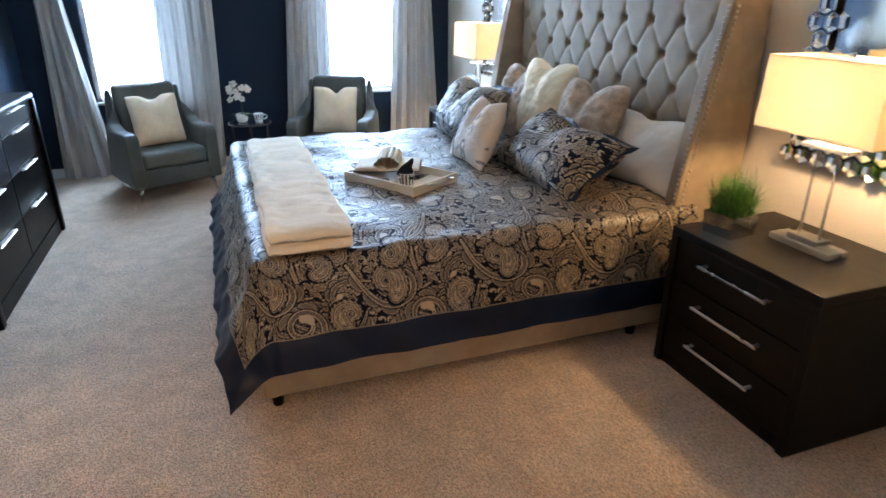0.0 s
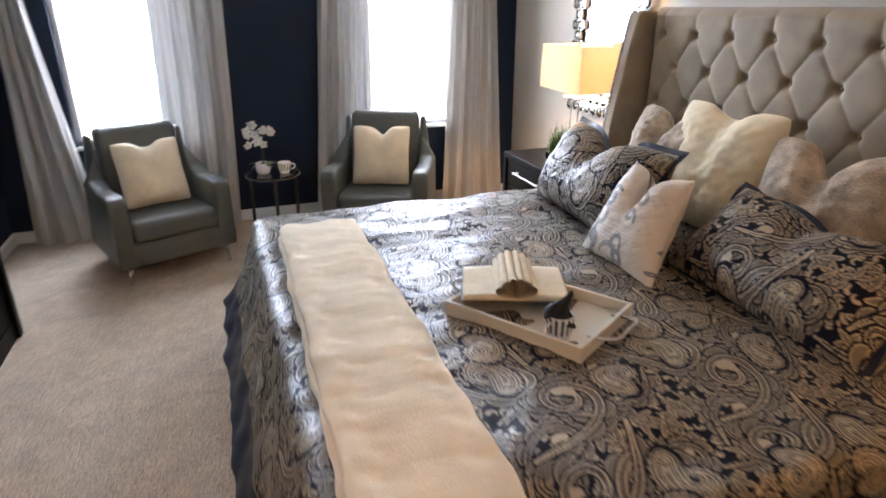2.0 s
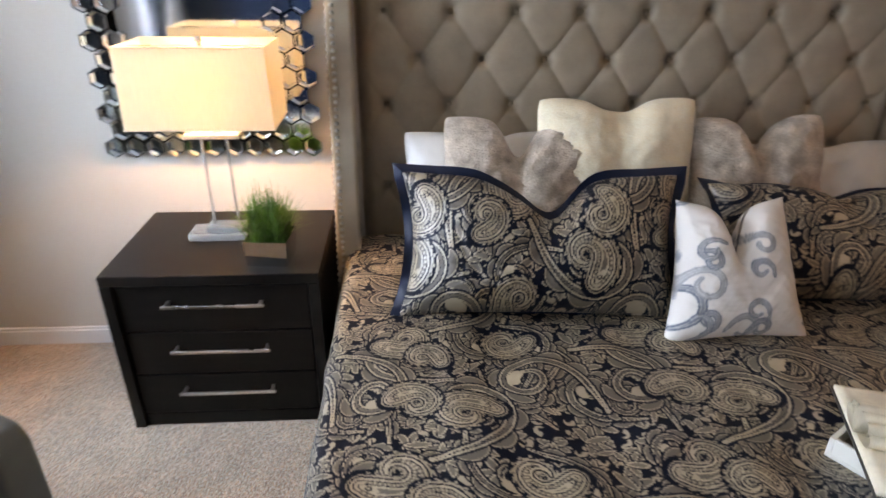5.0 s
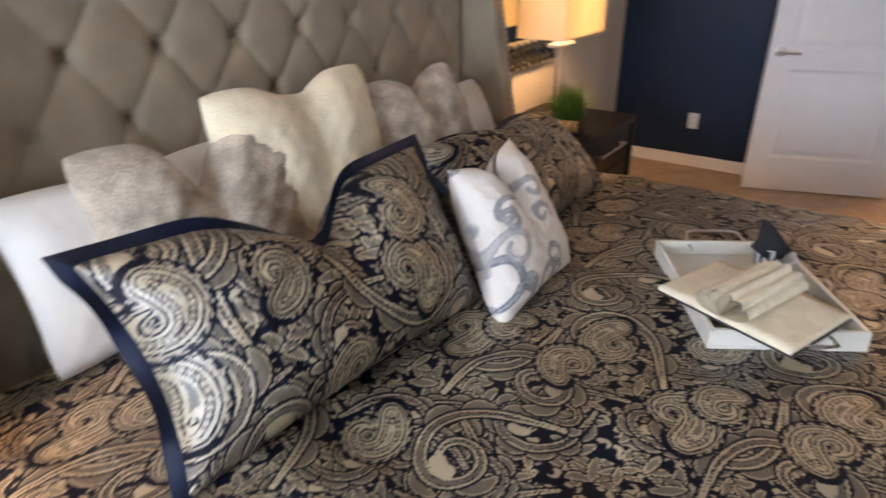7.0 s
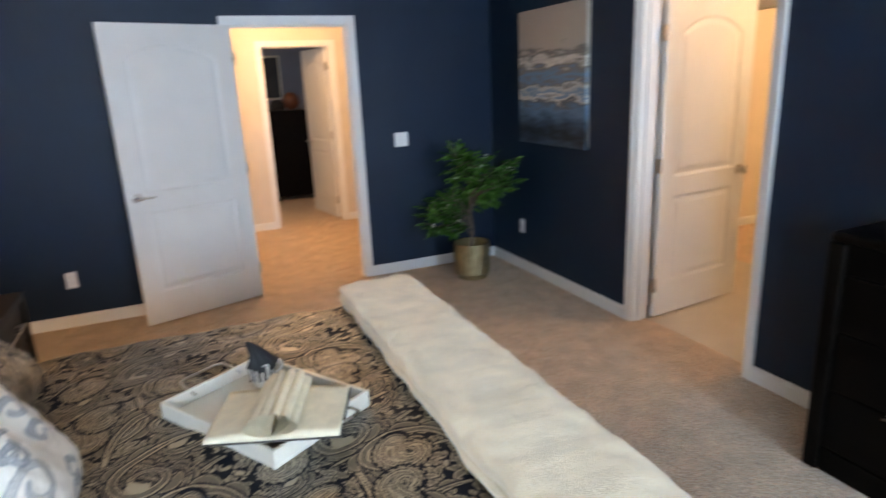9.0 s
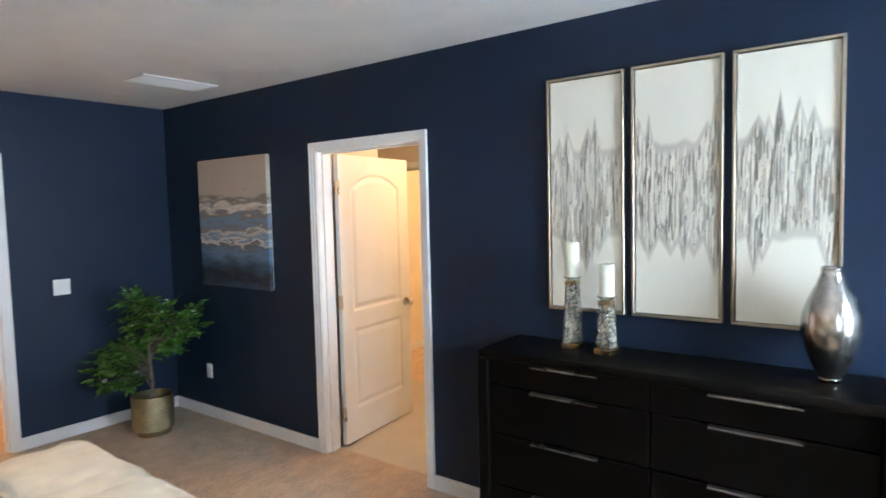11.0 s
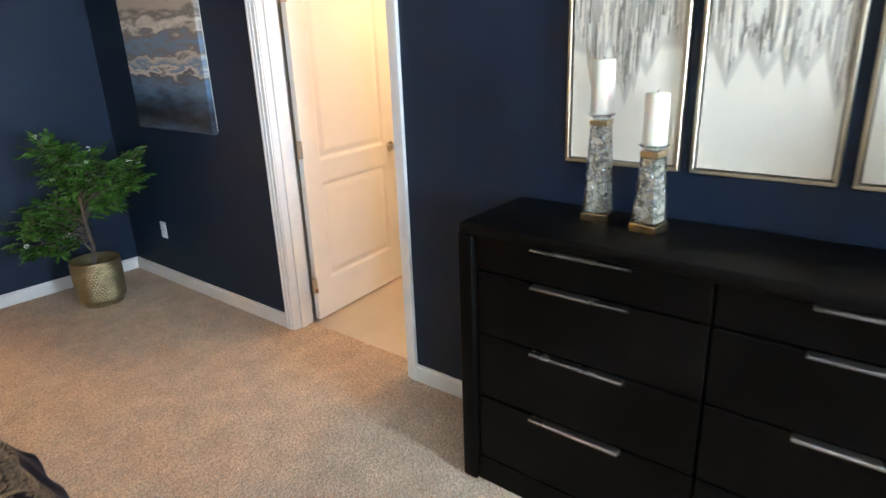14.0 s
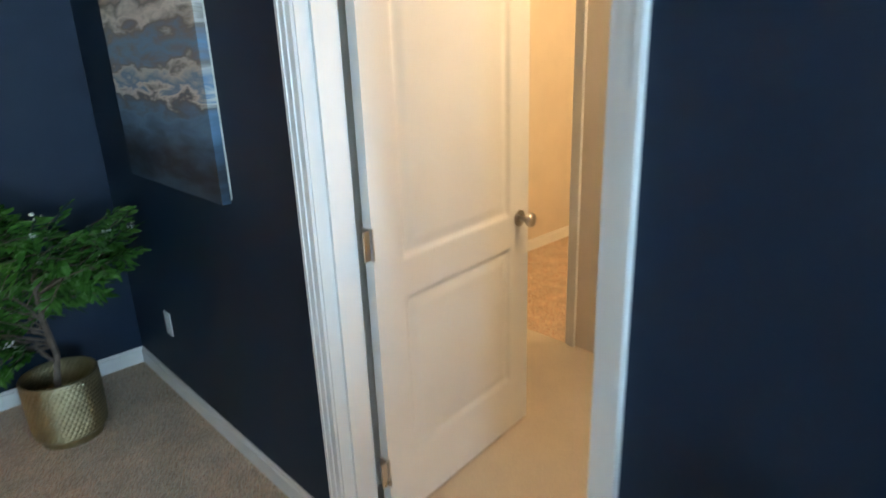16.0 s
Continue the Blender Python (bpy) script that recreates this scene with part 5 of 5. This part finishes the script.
def candle_holder(x, y, body, wick, yaw):
    ca = thing("candle_holder", pose(x, y, DZ, 0, 0, yaw), "tapered glass candle holder filled with mirror chips, ivory candle on top", "candle holder", "candle holders")
    part("foot", box(-0.042, -0.042, 0, 0.042, 0.042, 0.026, 0.003), gold, ca, "champagne metal foot")
    bm = bmesh.new()
    for r0, r1 in ((0.039, 0.027),):
        lo = [bm.verts.new((sx * r0, sy * r0, 0.026)) for sx, sy in ((-1, -1), (1, -1), (1, 1), (-1, 1))]
        hi = [bm.verts.new((sx * r1, sy * r1, body)) for sx, sy in ((-1, -1), (1, -1), (1, 1), (-1, 1))]
        bm.faces.new(lo[::-1])
        bm.faces.new(hi)
        for k in range(4):
            bm.faces.new((lo[k], lo[(k + 1) % 4], hi[(k + 1) % 4], hi[k]))
    bmesh.ops.bevel(bm, geom=list(bm.edges), offset=0.003, segments=2, profile=0.5, affect="EDGES")
    part("glass_column", bm, clear_crystal, ca, "clear tapered glass column").visible_shadow = False
    # solid core added inside, so that the glass doesn't render dark
    bm = bmesh.new()
    lo = [bm.verts.new((sx * 0.029, sy * 0.029, 0.03)) for sx, sy in ((-1, -1), (1, -1), (1, 1), (-1, 1))]
    hi = [bm.verts.new((sx * 0.019, sy * 0.019, body - 0.006)) for sx, sy in ((-1, -1), (1, -1), (1, 1), (-1, 1))]
    for q in [lo[::-1], hi] + [[lo[k], lo[(k + 1) % 4], hi[(k + 1) % 4], hi[k]] for k in range(4)]:
        bm.faces.new(q)
    part("bright_core", bm, bright_core, ca, "added pale core that brightens the glass column")
    rg = random.Random(int(body * 1000))
    bm = bmesh.new()
    for i in range(int(body * 900)):
        z = rg.uniform(0.036, body - 0.012)
        r = 0.031 - 0.010 * z / body
        side = rg.randrange(4)
        t = rg.uniform(-r, r)
        px, py = ((t, r - 0.002), (t, -r + 0.002), (r - 0.002, t), (-r + 0.002, t))[side]
        chip = pose(px, py, z, rg.random() * 180, rg.random() * 180, rg.random() * 180) @ Matrix.Diagonal((1, rg.uniform(0.6, 1), rg.uniform(0.35, 0.6), 1))
        bmesh.ops.create_cube(bm, size=rg.uniform(0.008, 0.013), matrix=chip)
    tagged(part("mirror_chips", bm, gem, ca, "small mirror chips"), kind="stuff")
    part("collar", box(-0.029, -0.029, body, 0.029, 0.029, body + 0.018, 0.002), gold, ca, "champagne metal collar")
    part("dish", cyl(0.022, 0.044, body + 0.018, body + 0.034, 28, 0.001), clear_crystal, ca, "clear glass dish", True)
    part("candle", cyl(0.034, 0.034, body + 0.034, wick, 32, 0.004), wax, ca, "ivory pillar candle", True)
    part("wick", cyl(0.0012, 0.0012, wick, wick + 0.008, 6), black_cloth, ca)


candle_holder(-0.785, 4.12, 0.297, 0.490, 8)
candle_holder(-0.750, 4.30, 0.222, 0.400, -6)

# ---- wall art ----
art_mat = woven("ivory canvas with silver streaks", (0.78, 0.715, 0.60), (0.15, 0.118, 0.085), (0.7, 0.3), 0.004, (0.33, 0.285, 0.235))
frame_metal = material("brushed champagne silver frame", (0.60, 0.51, 0.39), 0.3, 1.0, vary=0.08, bump=0.05)
dark_gap = material("black frame liner", (0.01, 0.01, 0.01), 0.6)


def streak_panel(y0, y1, z0, z1, seed):
    w, h = y1 - y0, z1 - z0
    art = thing("wall_art", pose(WX, y0, z0), "tall framed abstract panel, ivory with dripping silver streaks", "wall art", "abstract panels above the dresser")
    bm = bmesh.new()
    for a0, b0, a1, b1 in ((0, 0, w, 0.012), (0, h - 0.012, w, h), (0, 0.012, 0.012, h - 0.012), (w - 0.012, 0.012, w, h - 0.012)):
        box(0.002, a0, b0, 0.034, a1, b1, 0.002, 1, bm=bm)
    part("frame", bm, frame_metal, art, "brushed champagne silver frame")
    part("liner", box(0.002, 0.012, 0.012, 0.010, w - 0.012, h - 0.012), dark_gap, art)
    n, k = 160, 440
    u, v = np.meshgrid(np.linspace(0, 1, n), np.linspace(0, 1, k), indexing="ij")
    rg = np.random.RandomState(seed)
    peak = lambda c, wd, ht: ht * np.clip(1 - np.abs(u - c) / wd, 0, 1)
    top = 0.70 + 0.015 * np.sin(u * 17 + seed)
    low = 0.31 + 0.015 * np.sin(u * 13 + seed)
    for _ in range(5):
        top = np.maximum(top, 0.70 + peak(rg.rand(), 0.06 + 0.07 * rg.rand(), 0.06 + 0.12 * rg.rand()))
        low = np.minimum(low, 0.31 - peak(rg.rand(), 0.08 + 0.08 * rg.rand(), 0.06 + 0.11 * rg.rand()))
    inside = np.clip((top - v) / 0.02, 0, 1) * np.clip((v - low) / 0.02, 0, 1)
    core = np.clip((top - 0.03 - v) / 0.03, 0, 1) * np.clip((v - low - 0.03) / 0.03, 0, 1)
    streak = np.full_like(u, 0.42)
    for _ in range(1500):
        cu, cv = rg.rand(), 0.12 + 0.76 * rg.rand()
        hw, hl = 0.005 + 0.008 * rg.rand(), 0.02 + 0.06 * rg.rand()
        i0, i1 = max(0, int((cu - hw) * n)), min(n, int((cu + hw) * n) + 2)
        j0, j1 = max(0, int((cv - hl) * k)), min(k, int((cv + hl) * k) + 2)
        uu, vv = u[i0:i1, j0:j1], v[i0:i1, j0:j1]
        lean = cu + 0.05 * (vv - cv)
        hit = ((uu - lean) / hw) ** 2 + ((vv - cv) / hl) ** 2 < 1
        tone = (0.0, 0.05, 0.2, 0.62, 0.95)[rg.randint(5)]
        streak[i0:i1, j0:j1] = np.where(hit, tone, streak[i0:i1, j0:j1])
    weave = np.clip(0.40 * inside * (1 - core) + core * streak, 0, 1)
    P = np.stack([0.020 + 0.003 * core * (1 - streak), 0.016 + u * (w - 0.032), 0.016 + v * (h - 0.032)], -1)
    grid_object("canvas", P, art_mat, art, attrs={"weave": weave})
    part("canvas_edge", box(0.010, 0.016, 0.016, 0.0195, w - 0.016, h - 0.016), dark_gap, art)


for k, y0 in enumerate((3.935, 4.355, 4.775)):
    streak_panel(y0, y0 + 0.385, 1.145, 2.265, 3 + k)


def seascape():
    m = bpy.data.materials.new("painted seascape in beige, blue and black")
    m.use_nodes = True
    n, l = m.node_tree.nodes, m.node_tree.links
    b = n["Principled BSDF"]
    tc, sp = n.new("ShaderNodeTexCoord"), n.new("ShaderNodeSeparateXYZ")
    no, mp = n.new("ShaderNodeTexNoise"), n.new("ShaderNodeMapping")
    mp.inputs["Scale"].default_value = (1, 1.3, 4.6)
    no.inputs["Scale"].default_value, no.inputs["Detail"].default_value, no.inputs["Distortion"].default_value = 4.5, 12, 0.35
    l.new(tc.outputs["Object"], mp.inputs[0])
    l.new(mp.outputs[0], no.inputs["Vector"])
    l.new(tc.outputs["Object"], sp.inputs[0])
    mad, ramp = n.new("ShaderNodeMath"), n.new("ShaderNodeValToRGB")
    mad.operation = "MULTIPLY_ADD"
    mad.inputs[1].default_value = 0.24
    sub = n.new("ShaderNodeMath")
    sub.operation = "SUBTRACT"
    sub.inputs[1].default_value = 0.12
    l.new(no.outputs["Fac"], mad.inputs[0])
    l.new(sp.outputs["Z"], mad.inputs[2])
    l.new(mad.outputs[0], sub.inputs[0])
    l.new(sub.outputs[0], ramp.inputs[0])
    stops = ((0.0, (0.03, 0.07, 0.11)), (0.09, (0.008, 0.013, 0.02)), (0.18, (0.03, 0.075, 0.12)), (0.27, (0.09, 0.19, 0.29)), (0.32, (0.10, 0.10, 0.10)), (0.345, (0.66, 0.60, 0.52)),
             (0.37, (0.11, 0.22, 0.33)), (0.42, (0.55, 0.50, 0.43)), (0.445, (0.18, 0.16, 0.14)), (0.50, (0.12, 0.24, 0.36)), (0.56, (0.20, 0.17, 0.14)), (0.60, (0.68, 0.62, 0.54)), (0.66, (0.16, 0.15, 0.13)),
             (0.70, (0.46, 0.38, 0.31)), (1.0, (0.44, 0.35, 0.28)))
    while len(ramp.color_ramp.elements) < len(stops):
        ramp.color_ramp.elements.new(0.5)
    for e, (p, c) in zip(ramp.color_ramp.elements, stops):
        e.position, e.color = p, (*c, 1)
    l.new(ramp.outputs[0], b.inputs["Base Color"])
    b.inputs["Roughness"].default_value = 0.55
    bp = n.new("ShaderNodeBump")
    bp.inputs["Strength"].default_value, bp.inputs["Distance"].default_value = 0.3, 0.004
    l.new(no.outputs["Fac"], bp.inputs["Height"])
    l.new(bp.outputs[0], b.inputs["Normal"])
    return m


pic = thing("canvas_painting", pose(WX, 0.875, 1.095), "unframed canvas painting of a beige and blue shore", "painting")
part("canvas", box(0.010, 0, 0, 0.042, 0.86, 0.975, 0.003), seascape(), pic)
bm = bmesh.new()
for a0, b0, a1, b1 in ((0.01, 0.01, 0.85, 0.05), (0.01, 0.925, 0.85, 0.965), (0.01, 0.05, 0.05, 0.925), (0.81, 0.05, 0.85, 0.925)):
    box(0.001, a0, b0, 0.0095, a1, b1, bm=bm)
part("stretcher", bm, tray_white, pic)

# ---- ficus in a gold pot ----
pot_gold = material("woven matte gold pot", (0.40, 0.325, 0.19), 0.34, 0.95, vary=0.15, scale=12, grain=0.05, bump=0.1)
bark = material("grey-brown bark", (0.14, 0.10, 0.075), 0.85, vary=0.2, scale=30, grain=0.1, bump=0.5)
ficus_leaf = material("glossy ficus leaves", (0.055, 0.175, 0.032), 0.26, vary=0.34, scale=14, grain=0.03, bump=0.05)
fi = thing("potted_tree", pose(-0.475, 0.80, 0), "small green ficus tree in a textured gold pot", "potted tree")
n, k = 353, 120
a, s = np.meshgrid(np.linspace(0, 2 * math.pi, n), np.linspace(0, 1, k), indexing="ij")
rad = 0.122 + 0.018 * np.clip((s - 0.09) / 0.07, 0, 1) + 0.006 * np.clip((s - 0.16) / 0.84, 0, 1) + 0.003 * np.sin(math.pi * s)
row = np.floor(s * 17)
ca, cs = (a / (2 * math.pi) * 44 + 0.5 * (row % 2)) % 1 - 0.5, (s * 17) % 1 - 0.5
rad = rad + 0.0045 * np.clip(1 - (ca ** 2 + cs ** 2) / 0.24, 0, 1) * ((s > 0.13) & (s < 0.97))
P = np.stack([rad * np.cos(a), rad * np.sin(a), s * 0.295], -1)
grid_object("pot", P, pot_gold, fi)
P2 = np.stack([(rad - 0.008) * np.cos(a), (rad - 0.008) * np.sin(a), 0.05 + s * 0.245], -1)
grid_object("pot_lining", P2, pot_gold, fi, flip=True)
part("pot_rim", tube([(0.144 * math.cos(2 * math.pi * q / 48), 0.144 * math.sin(2 * math.pi * q / 48), 0.295) for q in range(49)], 0.005, 8), pot_gold, fi, smooth=True)
part("pot_base", cyl(0.105, 0.108, 0, 0.02, 40), pot_gold, fi)
part("soil", cyl(0.112, 0.120, 0.06, 0.16, 32), material("dark moss", (0.05, 0.04, 0.03), 0.95, vary=0.3, grain=0.2, bump=0.8), fi)
rng = random.Random(21)
bm = bmesh.new()
tube([(0.0, 0, 0.10), (0.012, 0.005, 0.25), (-0.012, 0.0, 0.38), (0.005, 0.005, 0.55), (0.0, 0.0, 0.78)], [0.017, 0.015, 0.013, 0.011, 0.009], 10, bm)
tube([(-0.004, 0, 0.35), (0.03, 0.01, 0.40), (0.055, 0.02, 0.45)], [0.009, 0.008, 0.005], 8, bm)
sprays = []
for i in range(38):
    a = i * 2.4 + rng.uniform(-0.3, 0.3)
    z0 = 0.42 + 0.36 * ((i * 0.618) % 1)
    reach = rng.uniform(0.17, 0.37) * (1.1 - 0.9 * max(0, z0 - 0.6))
    rise = rng.uniform(-0.04, 0.16) + (z0 - 0.42) * 1.0
    c = [Vector((0, 0, z0))]
    for j in range(1, 6):
        t = j / 5
        c.append(Vector((math.cos(a + 0.4 * t) * reach * t, math.sin(a + 0.4 * t) * reach * t * 0.9, z0 + rise * (t - 0.25 * t * t) + rng.uniform(-0.01, 0.01))))
    tube([tuple(p) for p in c], [0.006 * (1 - 0.75 * j / 5) for j in range(6)], 6, bm)
    sprays.append((c[3], c[5] + (c[5] - c[4]) * 0.6))
    for j in (1, 2, 3, 4):
        turn = (0.9 if j % 2 else -0.9) + rng.uniform(-0.4, 0.4)
        d = Vector((math.cos(a + turn), math.sin(a + turn), rng.uniform(-0.45, 0.75))).normalized()
        e = c[j] + d * rng.uniform(0.09, 0.17)
        tube([tuple(c[j]), tuple(c[j].lerp(e, 0.5) + Vector((0, 0, 0.006))), tuple(e)], [0.003, 0.0022, 0.001], 5, bm)
        sprays.append((c[j], e))
part("trunk", bm, bark, fi, smooth=True)


def leaf_blade(bm, p, d, side, L, w):
    up = side.cross(d)
    rows = []
    for f, wide, sag in ((0.28, 0.85, 0.03), (0.55, 1.0, 0.08), (0.8, 0.55, 0.16)):
        mid = p + d * L * f - Vector((0, 0, L * sag))
        rows.append([bm.verts.new(mid + side * w * wide + up * w * 0.3), bm.verts.new(mid), bm.verts.new(mid - side * w * wide + up * w * 0.3)])
    foot, tip = bm.verts.new(p), bm.verts.new(p + d * L - Vector((0, 0, L * 0.26)))
    for k in (0, 1):
        bm.faces.new((foot, rows[0][k], rows[0][k + 1]))
        for lo, hi in zip(rows, rows[1:]):
            bm.faces.new((lo[k], hi[k], hi[k + 1], lo[k + 1]))
        bm.faces.new((rows[2][k], tip, rows[2][k + 1]))


bm = bmesh.new()
for foot, tip in sprays:
    axis = (tip - foot).normalized()
    across = axis.cross(Vector((rng.uniform(-0.3, 0.3), rng.uniform(-0.3, 0.3), 1))).normalized()
    count = 6 + int((tip - foot).length / 0.022)
    for j in range(count):
        f = 0.18 + 0.82 * j / (count - 1)
        lean = 0.0 if j == count - 1 else (1 if j % 2 else -1) * rng.uniform(0.7, 1.3)
        d = (axis + across * lean + Vector((0, 0, rng.uniform(-0.35, 0.4)))).normalized()
        side = d.cross(axis.cross(across) + Vector((rng.uniform(-0.5, 0.5), rng.uniform(-0.5, 0.5), 0))).normalized()
        leaf_blade(bm, foot.lerp(tip, f), d, side, rng.uniform(0.055, 0.088), rng.uniform(0.011, 0.016))
tagged(part("crown", bm, ficus_leaf, fi, "uneven crown of glossy green leaves"), kind="stuff")
bm = bmesh.new()
for foot, tip in sprays[::11]:
    for j in range(9):
        bmesh.ops.create_icosphere(bm, subdivisions=1, radius=0.0045, matrix=Matrix.Translation(tip + Vector((rng.uniform(-0.018, 0.018), rng.uniform(-0.018, 0.018), rng.uniform(0, 0.025)))))
tagged(part("blossoms", bm, petal_mat, fi, "tiny white blossoms"), kind="stuff")

# ---- switches, outlets, vent ----
plastic = material("white switch plastic", (0.80, 0.79, 0.76), 0.3, vary=0.01, grain=0.0, bump=0.0)
slot = material("dark slot", (0.03, 0.03, 0.03), 0.6)


def wall_plate(m, kind):
    pl = thing("light_switch" if kind else "power_outlet", m, "white double rocker switch plate on the navy wall" if kind else "white duplex power outlet on the navy wall", "switch" if kind else "outlet")
    w = 0.058 if kind else 0.036
    part("plate", box(-w, 0.0005, -0.058, w, 0.007, 0.058, 0.003), plastic, pl)
    if kind:
        for x in (-0.023, 0.023):
            part("rocker", box(x - 0.016, 0.006, -0.033, x + 0.016, 0.011, 0.033, 0.002), plastic, pl)
    else:
        for z in (-0.024, 0.024):
            soc = part("socket", box(-0.017, 0.006, z - 0.014, 0.017, 0.009, z + 0.014, 0.003), plastic, pl)
            for x in (-0.007, 0.007):
                part("slot", box(x - 0.001, 0.0088, z - 0.004, x + 0.001, 0.0094, z + 0.006), slot, soc)
    return pl


wall_plate(pose(-0.078, SY, 1.137), 1)
wall_plate(pose(2.468, SY, 0.345), 0)
wall_plate(Matrix(((0, 1, 0, WX), (-1, 0, 0, 0.845), (0, 0, 1, 0.38), (0, 0, 0, 1))), 0)

ve = thing("ceiling_vent", pose(-0.42, 1.40, CZ), "white louvred air vent in the ceiling", "vent")
bm = bmesh.new()
for x0, y0, x1, y1 in ((-0.26, -0.14, 0.26, -0.115), (-0.26, 0.115, 0.26, 0.14), (-0.26, -0.115, -0.235, 0.115), (0.235, -0.115, 0.26, 0.115)):
    box(x0, y0, -0.010, x1, y1, -0.0005, 0.002, 1, bm=bm)
part("frame", bm, plastic, ve)
for i in range(11):
    part("slat", box(-0.235, -0.010, -0.0010, 0.235, 0.010, 0.0006, m=pose(0, -0.10 + i * 0.02, -0.006, 35)), plastic, ve)

# ---- seen through the doorways ----
hc = thing("tall_chest", pose(0.03, -3.85, 0), "tall dark chest of drawers in the next room", "chest of drawers")
part("body", box(-0.22, -0.75, 0.06, 0.36, 0.10, 1.28, 0.01, 2), espresso, hc)
for k in range(5):
    d = part("drawer", box(0.358, -0.72, 0.10 + k * 0.235, 0.372, 0.07, 0.32 + k * 0.235, 0.003), espresso, hc)
    part("knob", cyl(0.012, 0.015, 0, 0.022, 12, m=pose(0.372, -0.325, 0.21 + k * 0.235, 0, 90, 0)), steel, d)
for x, y in ((-0.18, -0.70), (0.32, -0.70), (-0.18, 0.05), (0.32, 0.05)):
    part("foot", box(x - 0.03, y - 0.03, 0, x + 0.03, y + 0.03, 0.06), espresso, hc)
ball = material("worn brown leather ball", (0.20, 0.065, 0.030), 0.5, vary=0.2)
bm = bmesh.new()
bmesh.ops.create_uvsphere(bm, u_segments=24, v_segments=14, radius=0.12)
bo = mesh_object("ball", bm, ball, smooth=True)
bo.location = (0.02, -3.95, 1.40)
tagged(bo, "brown leather ball on the tall chest", "ball")
hat = thing("cap", pose(0.22, -3.92, 1.28), "dark cap lying on the tall chest", "cap")
part("crown", lathe([(0.10, 0.0), (0.11, 0.05), (0.095, 0.11), (0.05, 0.145), (0.01, 0.15)], 24), black_cloth, hat, smooth=True)
part("brim", box(-0.08, 0.08, 0.0, 0.08, 0.19, 0.012, 0.005), black_cloth, hat)
wp = thing("framed_picture", pose(0.10, -5.50, 1.75), "narrow framed dark picture on the blue-grey wall", "picture")
bm = bmesh.new()
for x0, z0, x1, z1 in ((-0.24, -0.35, 0.24, -0.32), (-0.24, 0.32, 0.24, 0.35), (-0.24, -0.32, -0.21, 0.32), (0.21, -0.32, 0.24, 0.32)):
    box(x0, 0.002, z0, x1, 0.03, z1, bm=bm)
part("frame", bm, tray_white, wp)
part("print", box(-0.21, 0.002, -0.32, 0.21, 0.012, 0.32), grey_glaze, wp)
